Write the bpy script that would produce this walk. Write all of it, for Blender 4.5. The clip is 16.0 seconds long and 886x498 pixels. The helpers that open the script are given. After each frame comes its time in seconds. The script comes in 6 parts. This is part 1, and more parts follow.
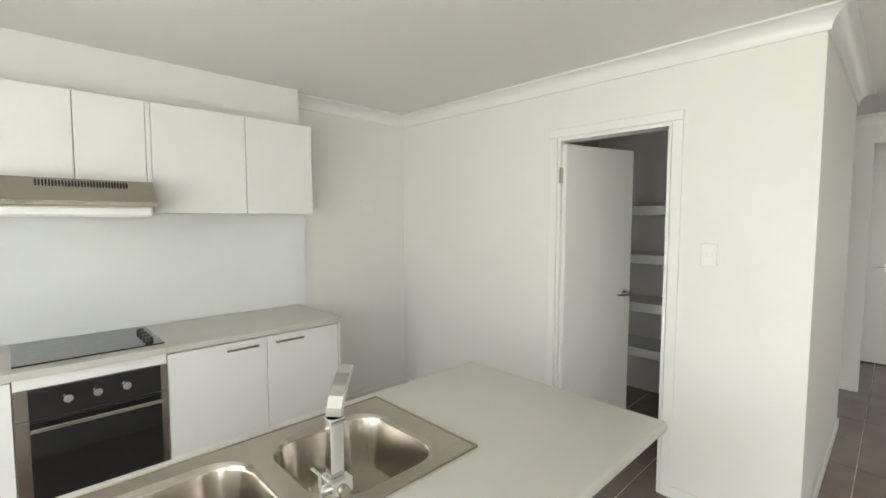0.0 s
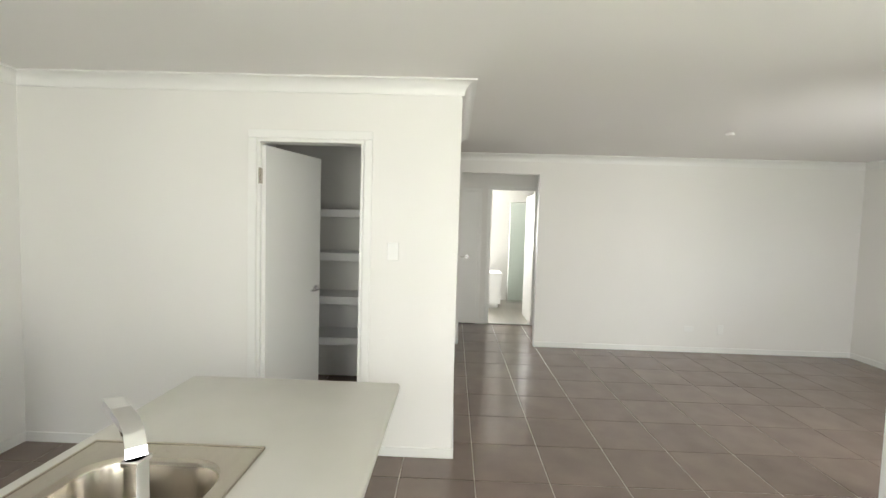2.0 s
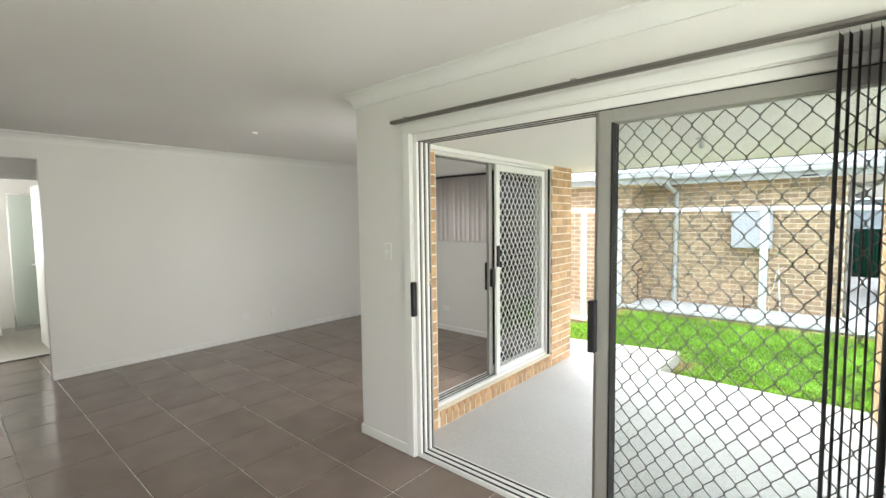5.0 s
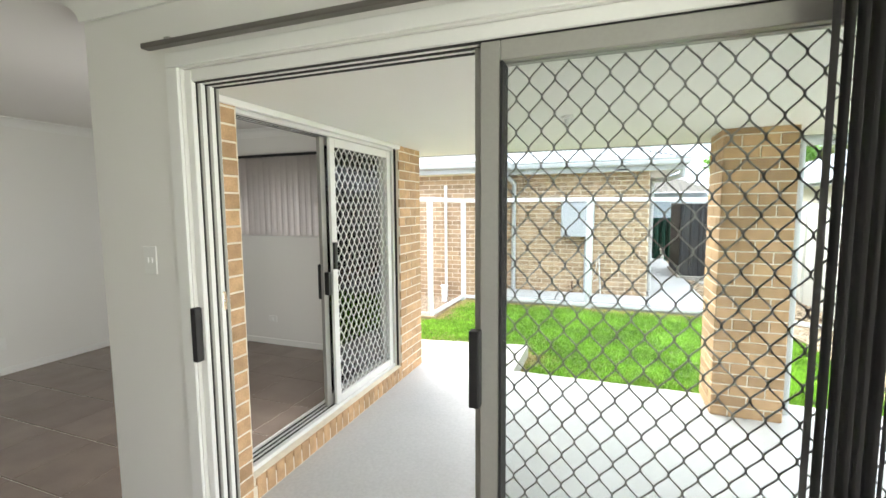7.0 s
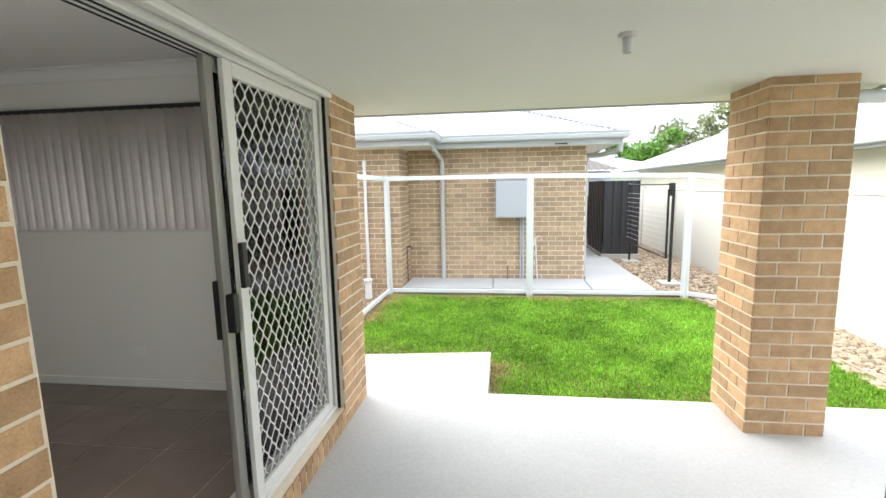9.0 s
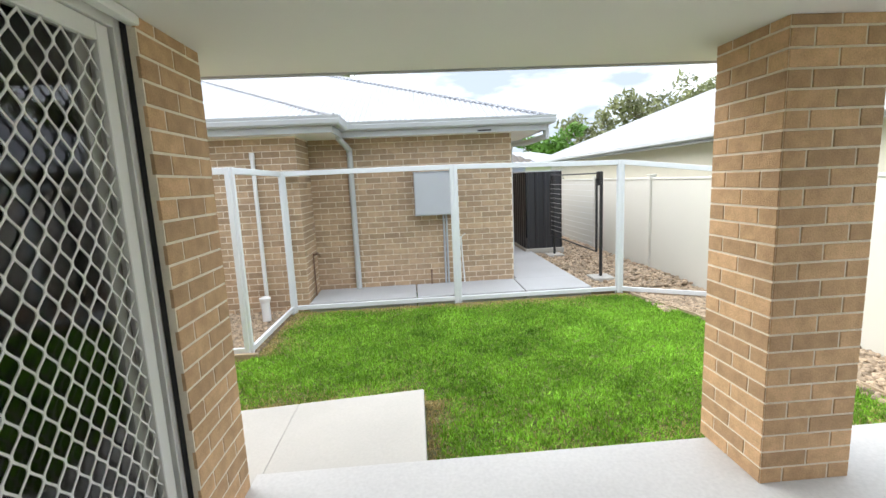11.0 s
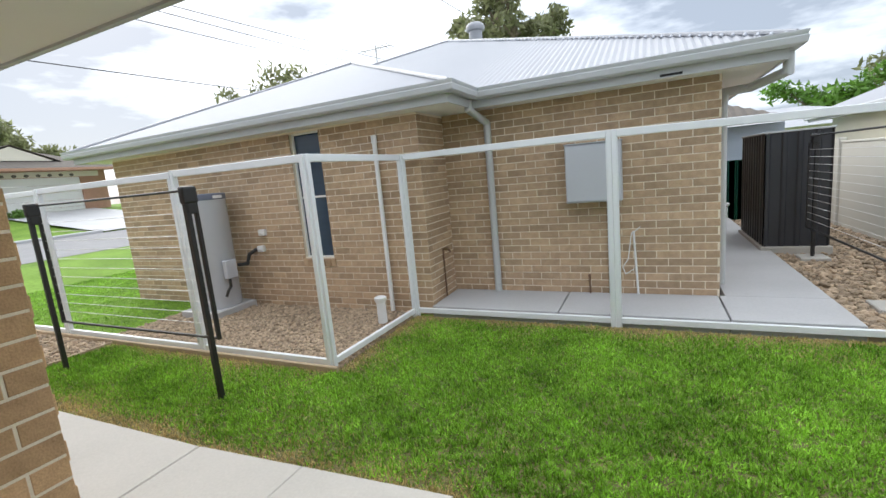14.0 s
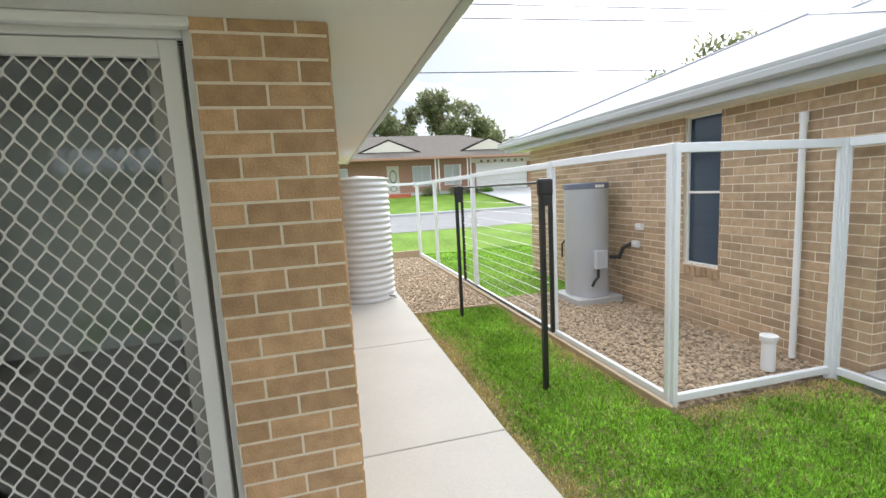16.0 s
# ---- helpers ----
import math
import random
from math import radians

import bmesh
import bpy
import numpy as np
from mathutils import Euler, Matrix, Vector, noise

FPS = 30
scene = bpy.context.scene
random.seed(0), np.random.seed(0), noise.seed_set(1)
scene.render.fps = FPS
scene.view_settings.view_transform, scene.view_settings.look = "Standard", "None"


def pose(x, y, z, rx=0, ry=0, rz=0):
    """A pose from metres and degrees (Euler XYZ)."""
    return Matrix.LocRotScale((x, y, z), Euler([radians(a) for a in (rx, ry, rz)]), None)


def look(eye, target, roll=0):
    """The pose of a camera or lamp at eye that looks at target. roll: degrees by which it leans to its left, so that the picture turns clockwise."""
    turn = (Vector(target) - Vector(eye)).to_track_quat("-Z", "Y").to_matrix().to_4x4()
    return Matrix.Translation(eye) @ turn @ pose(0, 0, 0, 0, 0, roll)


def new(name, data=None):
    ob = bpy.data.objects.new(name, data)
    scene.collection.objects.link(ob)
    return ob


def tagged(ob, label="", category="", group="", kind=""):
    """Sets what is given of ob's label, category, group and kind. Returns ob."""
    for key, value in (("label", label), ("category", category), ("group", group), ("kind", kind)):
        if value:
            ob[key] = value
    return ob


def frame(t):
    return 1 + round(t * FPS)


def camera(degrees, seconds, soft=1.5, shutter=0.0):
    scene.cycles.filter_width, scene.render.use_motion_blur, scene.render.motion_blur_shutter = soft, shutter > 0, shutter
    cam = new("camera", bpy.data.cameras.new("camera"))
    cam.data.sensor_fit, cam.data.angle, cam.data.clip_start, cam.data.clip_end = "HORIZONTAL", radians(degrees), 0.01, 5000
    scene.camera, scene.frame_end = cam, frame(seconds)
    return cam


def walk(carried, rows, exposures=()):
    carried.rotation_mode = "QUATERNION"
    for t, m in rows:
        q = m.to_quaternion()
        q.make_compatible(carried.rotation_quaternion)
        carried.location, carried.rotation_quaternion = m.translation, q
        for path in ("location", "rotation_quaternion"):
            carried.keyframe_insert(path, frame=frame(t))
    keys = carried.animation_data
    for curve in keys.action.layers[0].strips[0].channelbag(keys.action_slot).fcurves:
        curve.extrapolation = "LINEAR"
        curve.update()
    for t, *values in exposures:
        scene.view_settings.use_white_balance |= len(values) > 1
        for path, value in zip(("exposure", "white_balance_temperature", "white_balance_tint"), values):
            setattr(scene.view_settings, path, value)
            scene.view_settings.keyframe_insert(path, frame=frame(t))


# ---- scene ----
cam = camera(89.9, 16.0)
PATH = [
    (0, (0.439, -0.104, 1.549), (1.829, 1.327, 1.413), 0.1),
    (0.5, (0.306, 0.057, 1.542), (1.902, 1.258, 1.426), 0.4),
    (1, (0.23, 0.215, 1.574), (2.04, 1.058, 1.454), 1.3),
    (1.5, (0.177, 0.239, 1.563), (2.129, 0.662, 1.449), 1.5),
    (2, (0.145, 0.183, 1.559), (2.141, 0.23, 1.442), 1.7),
    (2.5, (0.08, 0.086, 1.554), (2.064, -0.127, 1.415), 0.8),
    (3, (0.032, 0.006, 1.566), (1.969, -0.466, 1.414), 0.2),
    (3.5, (0.014, -0.046, 1.565), (1.864, -0.792, 1.414), -0.4),
    (4, (0.011, -0.089, 1.574), (1.718, -1.119, 1.42), -0.7),
    (4.5, (0.0, -0.115, 1.574), (1.497, -1.434, 1.433), -0.7),
    (5, (-0.004, -0.151, 1.579), (1.3, -1.661, 1.443), -0.7),
    (7.5, (0.645, -1.117, 1.569), (1.293, -2.999, 1.366), -0.4),
    (8, (0.875, -1.357, 1.559), (1.503, -3.243, 1.331), -0.6),
    (8.5, (1.086, -1.589, 1.565), (1.498, -3.531, 1.317), -1.2),
    (9, (1.211, -1.862, 1.541), (1.469, -3.826, 1.264), -1.1),
    (9.5, (1.279, -2.098, 1.547), (1.432, -4.07, 1.25), -1.4),
    (10, (1.344, -2.325, 1.544), (1.268, -4.3, 1.239), -1.2),
    (12.5, (0.918, -3.683, 1.425), (0.858, -5.661, 1.132), -5.0),
    (13, (0.687, -3.925, 1.42), (0.952, -5.885, 1.123), -5.4),
    (13.5, (0.531, -4.163, 1.4), (1.056, -6.066, 1.081), -5.3),
    (14, (0.423, -4.397, 1.442), (1.271, -6.178, 1.115), -5.3),
    (14.5, (0.339, -4.633, 1.445), (1.605, -6.15, 1.138), -4.8),
    (15, (0.299, -4.819, 1.439), (1.943, -5.923, 1.159), -3.9),
    (15.5, (0.381, -4.925, 1.449), (2.221, -5.663, 1.188), -3.1),
    (16, (0.451, -5.032, 1.485), (2.37, -5.532, 1.225), -3.1),
]
walk(cam, [(t, look(eye, target, roll)) for t, eye, target, roll in PATH],
     [(0, 3.66), (1.0, 3.74), (2.0, 3.8), (3.0, 3.62), (4.0, 3.5), (5.0, 3.4), (6.3, 3.3), (7.4, 3.15), (8.0, 2.78), (8.6, 2.8), (9.2, 2.52), (10.0, 2.24), (12.5, 1.7), (13.0, 1.53), (14.3, 1.6), (15.2, 1.8), (16, 1.88)])

# ---- daylight ----
SUN = Vector((0.78, -0.42, 0.52)).normalized()
world = bpy.data.worlds.new("sky")
scene.world = world
world.use_nodes = True
wt = world.node_tree
wt.nodes.clear()
w_out = wt.nodes.new("ShaderNodeOutputWorld")
w_bg = wt.nodes.new("ShaderNodeBackground")
w_sky = wt.nodes.new("ShaderNodeTexSky")
w_sky.sky_type = "NISHITA"
w_sky.sun_disc = False
w_sky.sun_elevation = math.asin(SUN.z)
w_sky.sun_rotation = math.atan2(SUN.x, SUN.y)
w_co = wt.nodes.new("ShaderNodeTexCoord")
w_map = wt.nodes.new("ShaderNodeMapping")
w_map.inputs["Scale"].default_value = (1.0, 1.0, 3.2)
w_no = wt.nodes.new("ShaderNodeTexNoise")
w_no.inputs["Scale"].default_value = 2.6
w_no.inputs["Detail"].default_value = 7
w_no.inputs["Roughness"].default_value = 0.55
w_ramp = wt.nodes.new("ShaderNodeValToRGB")
w_ramp.color_ramp.elements[0].position = 0.40
w_ramp.color_ramp.elements[1].position = 0.84
w_ramp.color_ramp.elements[0].color = (0.0, 0.0, 0.0, 1)
w_ramp.color_ramp.elements[1].color = (1, 1, 1, 1)
w_cloud = wt.nodes.new("ShaderNodeMixRGB")
w_cloud.inputs["Color1"].default_value = (1.75, 2.0, 2.4, 1)
w_cloud.inputs["Color2"].default_value = (11.2, 11.7, 12.4, 1)
w_mix = wt.nodes.new("ShaderNodeMixRGB")
w_mix.inputs["Fac"].default_value = 0.93
wt.links.new(w_co.outputs["Generated"], w_map.inputs["Vector"])
wt.links.new(w_map.outputs["Vector"], w_no.inputs["Vector"])
w_sep = wt.nodes.new("ShaderNodeSeparateXYZ")
w_add = wt.nodes.new("ShaderNodeMath")
w_add.operation = "MULTIPLY_ADD"
w_add.inputs[1].default_value = 0.30
w_sub = wt.nodes.new("ShaderNodeMath")
w_sub.operation = "SUBTRACT"
w_sub.inputs[1].default_value = 0.10
wt.links.new(w_co.outputs["Generated"], w_sep.inputs["Vector"])
wt.links.new(w_sep.outputs["Z"], w_add.inputs[0])
wt.links.new(w_no.outputs["Fac"], w_add.inputs[2])
wt.links.new(w_add.outputs["Value"], w_sub.inputs[0])
wt.links.new(w_sub.outputs["Value"], w_ramp.inputs["Fac"])
wt.links.new(w_ramp.outputs["Color"], w_cloud.inputs["Fac"])
wt.links.new(w_sky.outputs["Color"], w_mix.inputs["Color1"])
wt.links.new(w_cloud.outputs["Color"], w_mix.inputs["Color2"])
wt.links.new(w_mix.outputs["Color"], w_bg.inputs["Color"])
w_bg.inputs["Strength"].default_value = 0.1
wt.links.new(w_bg.outputs["Background"], w_out.inputs["Surface"])

sun_data = bpy.data.lights.new("sun", "SUN")
sun_data.energy, sun_data.angle, sun_data.color = 1.1, radians(60), (1.0, 0.97, 0.92)
sun = new("sun", sun_data)
sun.matrix_world = look(SUN * 40, (0, 0, 0))


def window_light(name, at, aim, w, h, watts):
    d = bpy.data.lights.new(name, "AREA")
    d.shape, d.size, d.size_y, d.energy, d.color = "RECTANGLE", w, h, watts, (0.98, 0.968, 0.92)
    o = new(name, d)
    o.matrix_world = look(at, aim)
    return o


# lamps standing in for daylight: unseen openings behind the walker, living door, bathroom window
# the two west openings are unseen, assumed from how the rooms are lit
window_light("west_window_light", (-1.16, -1.25, 1.12), (5, -1.25, 1.12), 1.2, 1.9, 3.8)
window_light("kitchen_window_light", (-1.16, 0.75, 1.12), (5, 0.75, 1.12), 1.45, 1.9, 3.9)
# added fill in the open doorway, brightens the far living room walls
window_light("living_door_light", (2.50, -3.16, 1.08), (6, -3.16, 1.08), 0.82, 1.9, 1.9)
window_light("bathroom_window_light", (9.33, -0.11, 1.55), (0, -0.11, 1.55), 0.66, 0.94, 4.8)


# ---- materials ----
def mat(name, col, rough=0.6, metal=0.0, var=0.08, scale=6.0, fine=90.0, bump=0.05, rnd=0.0, col2=None, spec=0.5, stretch=(1, 1, 1), trans=0.0, coat=0.0):
    m = bpy.data.materials.new(name)
    m.use_nodes = True
    nt = m.node_tree
    b = nt.nodes["Principled BSDF"]
    geo = nt.nodes.new("ShaderNodeNewGeometry")
    mp = nt.nodes.new("ShaderNodeMapping")
    mp.inputs["Scale"].default_value = stretch
    nt.links.new(geo.outputs["Position"], mp.inputs["Vector"])
    n1, n2 = nt.nodes.new("ShaderNodeTexNoise"), nt.nodes.new("ShaderNodeTexNoise")
    n1.inputs["Scale"].default_value, n1.inputs["Detail"].default_value = scale, 4
    n2.inputs["Scale"].default_value, n2.inputs["Detail"].default_value = fine, 3
    nt.links.new(mp.outputs["Vector"], n1.inputs["Vector"])
    nt.links.new(mp.outputs["Vector"], n2.inputs["Vector"])
    ad = nt.nodes.new("ShaderNodeMath")
    ad.operation = "MULTIPLY_ADD"
    ad.inputs[1].default_value = 0.45
    nt.links.new(n2.outputs["Fac"], ad.inputs[0])
    m2 = nt.nodes.new("ShaderNodeMath")
    m2.operation = "MULTIPLY"
    m2.inputs[1].default_value = 0.55
    nt.links.new(n1.outputs["Fac"], m2.inputs[0])
    nt.links.new(m2.outputs[0], ad.inputs[2])
    mr = nt.nodes.new("ShaderNodeMapRange")
    mr.inputs["From Min"].default_value, mr.inputs["From Max"].default_value = 0.3, 0.7
    nt.links.new(ad.outputs[0], mr.inputs["Value"])
    mix = nt.nodes.new("ShaderNodeMixRGB")
    lo = [c * (1 - var) for c in col]
    hi = [min(1, c * (1 + var)) for c in (col2 or col)]
    mix.inputs["Color1"].default_value, mix.inputs["Color2"].default_value = (*lo, 1), (*hi, 1)
    nt.links.new(mr.outputs["Result"], mix.inputs["Fac"])
    out = mix.outputs["Color"]
    if rnd:
        oi = nt.nodes.new("ShaderNodeObjectInfo")
        a = nt.nodes.new("ShaderNodeMath")
        a.operation = "ADD"
        nt.links.new(oi.outputs["Random"], a.inputs[0])
        nt.links.new(geo.outputs["Random Per Island"], a.inputs[1])
        f = nt.nodes.new("ShaderNodeMath")
        f.operation = "FRACT"
        nt.links.new(a.outputs[0], f.inputs[0])
        r = nt.nodes.new("ShaderNodeMapRange")
        r.inputs["To Min"].default_value, r.inputs["To Max"].default_value = 1 - rnd, 1 + rnd
        nt.links.new(f.outputs[0], r.inputs["Value"])
        hsv = nt.nodes.new("ShaderNodeHueSaturation")
        nt.links.new(out, hsv.inputs["Color"])
        nt.links.new(r.outputs["Result"], hsv.inputs["Value"])
        out = hsv.outputs["Color"]
    nt.links.new(out, b.inputs["Base Color"])
    b.inputs["Roughness"].default_value, b.inputs["Metallic"].default_value = rough, metal
    b.inputs["Specular IOR Level"].default_value = spec
    b.inputs["Coat Weight"].default_value = coat
    b.inputs["Coat Roughness"].default_value = 0.1
    if bump:
        bp = nt.nodes.new("ShaderNodeBump")
        bp.inputs["Strength"].default_value, bp.inputs["Distance"].default_value = bump, 0.01
        nt.links.new(n2.outputs["Fac"], bp.inputs["Height"])
        nt.links.new(bp.outputs["Normal"], b.inputs["Normal"])
    if trans:
        tr = nt.nodes.new("ShaderNodeBsdfTranslucent")
        nt.links.new(out, tr.inputs["Color"])
        ms = nt.nodes.new("ShaderNodeMixShader")
        ms.inputs["Fac"].default_value = trans
        nt.links.new(b.outputs["BSDF"], ms.inputs[1])
        nt.links.new(tr.outputs["BSDF"], ms.inputs[2])
        nt.links.new(ms.outputs["Shader"], nt.nodes["Material Output"].inputs["Surface"])
    return m


def glass(name, tint, rough=0.0, ior=1.5):
    m = bpy.data.materials.new(name)
    m.use_nodes = True
    nt = m.node_tree
    nt.nodes.clear()
    o = nt.nodes.new("ShaderNodeOutputMaterial")
    t, g, f, x = (nt.nodes.new(k) for k in ("ShaderNodeBsdfTransparent", "ShaderNodeBsdfGlossy", "ShaderNodeFresnel", "ShaderNodeMixShader"))
    t.inputs["Color"].default_value = (*tint, 1)
    g.inputs["Roughness"].default_value = rough
    f.inputs["IOR"].default_value = ior
    nt.links.new(f.outputs[0], x.inputs["Fac"])
    nt.links.new(t.outputs[0], x.inputs[1])
    nt.links.new(g.outputs[0], x.inputs[2])
    nt.links.new(x.outputs[0], o.inputs["Surface"])
    return m


M_WALL = mat("wall_paint", (0.80, 0.79, 0.765), 0.55, var=0.015, scale=1.5, fine=220, bump=0.03)
M_CEIL = mat("ceiling_paint", (0.80, 0.785, 0.765), 0.8, var=0.012, scale=1.2, fine=200, bump=0.02)
M_TRIM = mat("trim_gloss", (0.82, 0.82, 0.80), 0.3, var=0.015, scale=3, fine=120, bump=0.015)
M_TILE = mat("floor_tile", (0.19, 0.145, 0.121), 0.19, var=0.10, scale=4, fine=160, bump=0.03, rnd=0.07, col2=(0.225, 0.174, 0.147))
M_GROUT = mat("grout", (0.66, 0.60, 0.53), 0.85, var=0.12, scale=5, fine=200, bump=0.1)
M_CAB = mat("cabinet_white", (0.82, 0.82, 0.81), 0.32, var=0.01, scale=2, fine=80, bump=0.01)
M_BENCH = mat("benchtop_laminate", (0.56, 0.545, 0.50), 0.35, var=0.04, scale=8, fine=400, bump=0.02)
M_STEEL = mat("stainless_steel", (0.50, 0.46, 0.40), 0.22, 1.0, var=0.06, scale=5, fine=60, bump=0.02, stretch=(1, 8, 1))
M_CHROME = mat("chrome", (0.80, 0.80, 0.80), 0.08, 1.0, var=0.02, bump=0)
M_BLACKGLASS = mat("black_glass", (0.012, 0.012, 0.013), 0.06, var=0.1, bump=0, coat=0.5)
M_SPLASH = mat("glass_splashback", (0.80, 0.82, 0.83), 0.06, var=0.01, bump=0, coat=0.6)
M_BLACK = mat("black_plastic", (0.015, 0.015, 0.016), 0.45, var=0.15, fine=120, bump=0.04)
M_ALU = mat("white_aluminium", (0.80, 0.80, 0.78), 0.35, var=0.02, scale=3, fine=90, bump=0.015)
M_ALUGREY = mat("grey_anodised_aluminium", (0.36, 0.355, 0.33), 0.42, 0.3, var=0.05, scale=3, fine=90, bump=0.02)
M_RAIL = mat("bronze_anodised_aluminium", (0.16, 0.15, 0.135), 0.4, 0.4, var=0.05, scale=3, fine=90, bump=0.02)
# near-black: shade of gaps, grooves and slots put into colour; black seals too
M_DARK = mat("dark_gap", (0.02, 0.02, 0.02), 0.8, var=0.1, bump=0)
M_GRILLE = mat("grey_grille", (0.27, 0.265, 0.25), 0.45, 0.3, var=0.08, bump=0.02)
M_GRILLEW = mat("white_grille", (0.78, 0.78, 0.76), 0.4, var=0.03, bump=0.02)
M_GLASS = glass("clear_glass", (0.93, 0.95, 0.94))
M_GLASSA = glass("clear_door_glass", (0.95, 0.965, 0.96), ior=1.3)
M_GLASST = glass("grey_tinted_door_glass", (0.78, 0.81, 0.81), ior=1.55)
M_GLASSG = glass("green_glass", (0.93, 0.975, 0.955))
M_GLASSD = glass("dark_glass", (0.42, 0.52, 0.60))
M_BLIND = mat("blind_fabric", (0.58, 0.545, 0.53), 0.8, var=0.05, scale=20, fine=300, bump=0.05, trans=0.38, rnd=0.06)
M_BLINDD = mat("dark_blind_fabric", (0.15, 0.145, 0.145), 0.8, var=0.06, scale=20, fine=300, bump=0.05, rnd=0.1)
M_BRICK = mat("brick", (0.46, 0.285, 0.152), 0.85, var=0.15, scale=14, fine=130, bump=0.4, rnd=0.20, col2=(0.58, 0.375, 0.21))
M_BRICKN = mat("taupe_brick", (0.37, 0.257, 0.165), 0.85, var=0.15, scale=14, fine=130, bump=0.4, rnd=0.20, col2=(0.475, 0.34, 0.222))
M_MORTAR = mat("mortar", (0.80, 0.72, 0.59), 0.9, var=0.10, scale=20, fine=200, bump=0.3)
M_CONC = mat("concrete", (0.44, 0.425, 0.39), 0.7, var=0.09, scale=1.6, fine=60, bump=0.06)
M_SLAB = mat("patio_concrete", (0.52, 0.515, 0.505), 0.6, var=0.13, scale=1.1, fine=50, bump=0.05)
M_CONC2 = mat("grey_concrete", (0.43, 0.435, 0.44), 0.7, var=0.10, scale=1.2, fine=60, bump=0.06)
M_SOIL = mat("soil", (0.07, 0.095, 0.025), 0.95, var=0.3, scale=3, fine=60, bump=0.5, col2=(0.17, 0.135, 0.06))
M_GRASS = mat("grass_blade", (0.115, 0.285, 0.022), 0.5, var=0.40, scale=2.2, fine=24, bump=0, rnd=0.55, col2=(0.27, 0.49, 0.055), trans=0.22, spec=0.2)
M_STRAW = mat("dry_grass_blade", (0.54, 0.42, 0.19), 0.8, var=0.25, scale=3, fine=30, bump=0, rnd=0.3, trans=0.25)
M_FARGRASS = mat("far_lawn", (0.11, 0.20, 0.03), 0.9, var=0.25, scale=0.9, fine=14, bump=0.4, col2=(0.16, 0.26, 0.045), spec=0.1)
M_GRAVEL = mat("gravel_stone", (0.36, 0.275, 0.19), 0.85, var=0.15, scale=10, fine=120, bump=0.2, rnd=0.40)
M_TIMBER = mat("timber_sleeper", (0.40, 0.31, 0.21), 0.85, var=0.18, scale=6, fine=60, bump=0.25, stretch=(0.4, 3, 3))
M_ROOF = mat("white_roof_sheet", (0.32, 0.33, 0.355), 0.45, var=0.03, scale=0.8, fine=30, bump=0.01)
M_FASCIA = mat("grey_gutter_paint", (0.47, 0.49, 0.50), 0.4, var=0.03, scale=2, fine=60, bump=0.01)
M_SOFFIT = mat("soffit_paint", (0.80, 0.79, 0.755), 0.75, var=0.015, scale=1.5, fine=120, bump=0.015)
M_FENCE = mat("fence_frame_paint", (0.72, 0.75, 0.78), 0.4, var=0.03, scale=2, fine=60, bump=0.015)
M_CREAM = mat("cream_panel", (0.64, 0.63, 0.57), 0.75, var=0.03, scale=1.2, fine=100, bump=0.04)
M_GREYBOX = mat("grey_metal_box", (0.47, 0.495, 0.54), 0.45, var=0.03, scale=2, fine=80, bump=0.02)
M_LID = mat("blue_grey_plastic", (0.13, 0.15, 0.20), 0.45, var=0.05, scale=3, fine=60, bump=0.02)
M_TANK = mat("tank_steel", (0.62, 0.63, 0.64), 0.42, var=0.04, scale=2, fine=60, bump=0.02)
M_SHED = mat("dark_steel_sheet", (0.028, 0.03, 0.036), 0.4, var=0.08, scale=2, fine=60, bump=0.02)
M_GREEN = mat("green_sheet", (0.03, 0.20, 0.14), 0.5, var=0.08, scale=2, fine=60, bump=0.02)
M_PVC = mat("white_pvc", (0.75, 0.76, 0.77), 0.4, var=0.02, scale=3, fine=60, bump=0.01)
M_COPPER = mat("weathered_copper", (0.20, 0.12, 0.08), 0.5, 0.6, var=0.2, scale=20, fine=90, bump=0.05)
# opaque pane: sky reflection and blind lines behind it put into the colour
M_NPANE = mat("blue_grey_window", (0.03, 0.055, 0.09), 0.12, var=0.12, scale=3, fine=40, bump=0, stretch=(0.3, 1, 12))
M_BLUEW = mat("pale_blue_paint", (0.50, 0.56, 0.66), 0.7, var=0.04, scale=2, fine=60, bump=0.03)
M_ASPHALT = mat("asphalt", (0.20, 0.20, 0.205), 0.9, var=0.12, scale=1, fine=60, bump=0.2)
M_BARK = mat("bark", (0.22, 0.17, 0.13), 0.9, var=0.3, scale=4, fine=30, bump=0.4)
M_LEAF = mat("leaf", (0.17, 0.19, 0.09), 0.6, var=0.25, scale=0.8, fine=6, bump=0, rnd=0.35, col2=(0.24, 0.25, 0.13), trans=0.5)
M_LEAFB = mat("bright_leaf", (0.12, 0.24, 0.04), 0.6, var=0.25, scale=0.8, fine=6, bump=0, rnd=0.35, trans=0.25)
M_RTILE = mat("dark_roof_tile", (0.15, 0.135, 0.12), 0.9, var=0.12, scale=3, fine=20, bump=0.2, spec=0.1)
M_REDBRICK = mat("pink_brick", (0.42, 0.24, 0.17), 0.9, var=0.12, scale=5, fine=25, bump=0.2)
M_WOODF = mat("vinyl_plank", (0.29, 0.275, 0.24), 0.4, var=0.12, scale=3, fine=40, bump=0.05, rnd=0.1, stretch=(0.5, 5, 1))
M_CREAMP = mat("cream_paint", (0.70, 0.66, 0.56), 0.6, var=0.03, scale=3, fine=60, bump=0.02)
M_RED = mat("red_step_paint", (0.42, 0.11, 0.05), 0.7, var=0.1, scale=4, fine=40, bump=0.05)


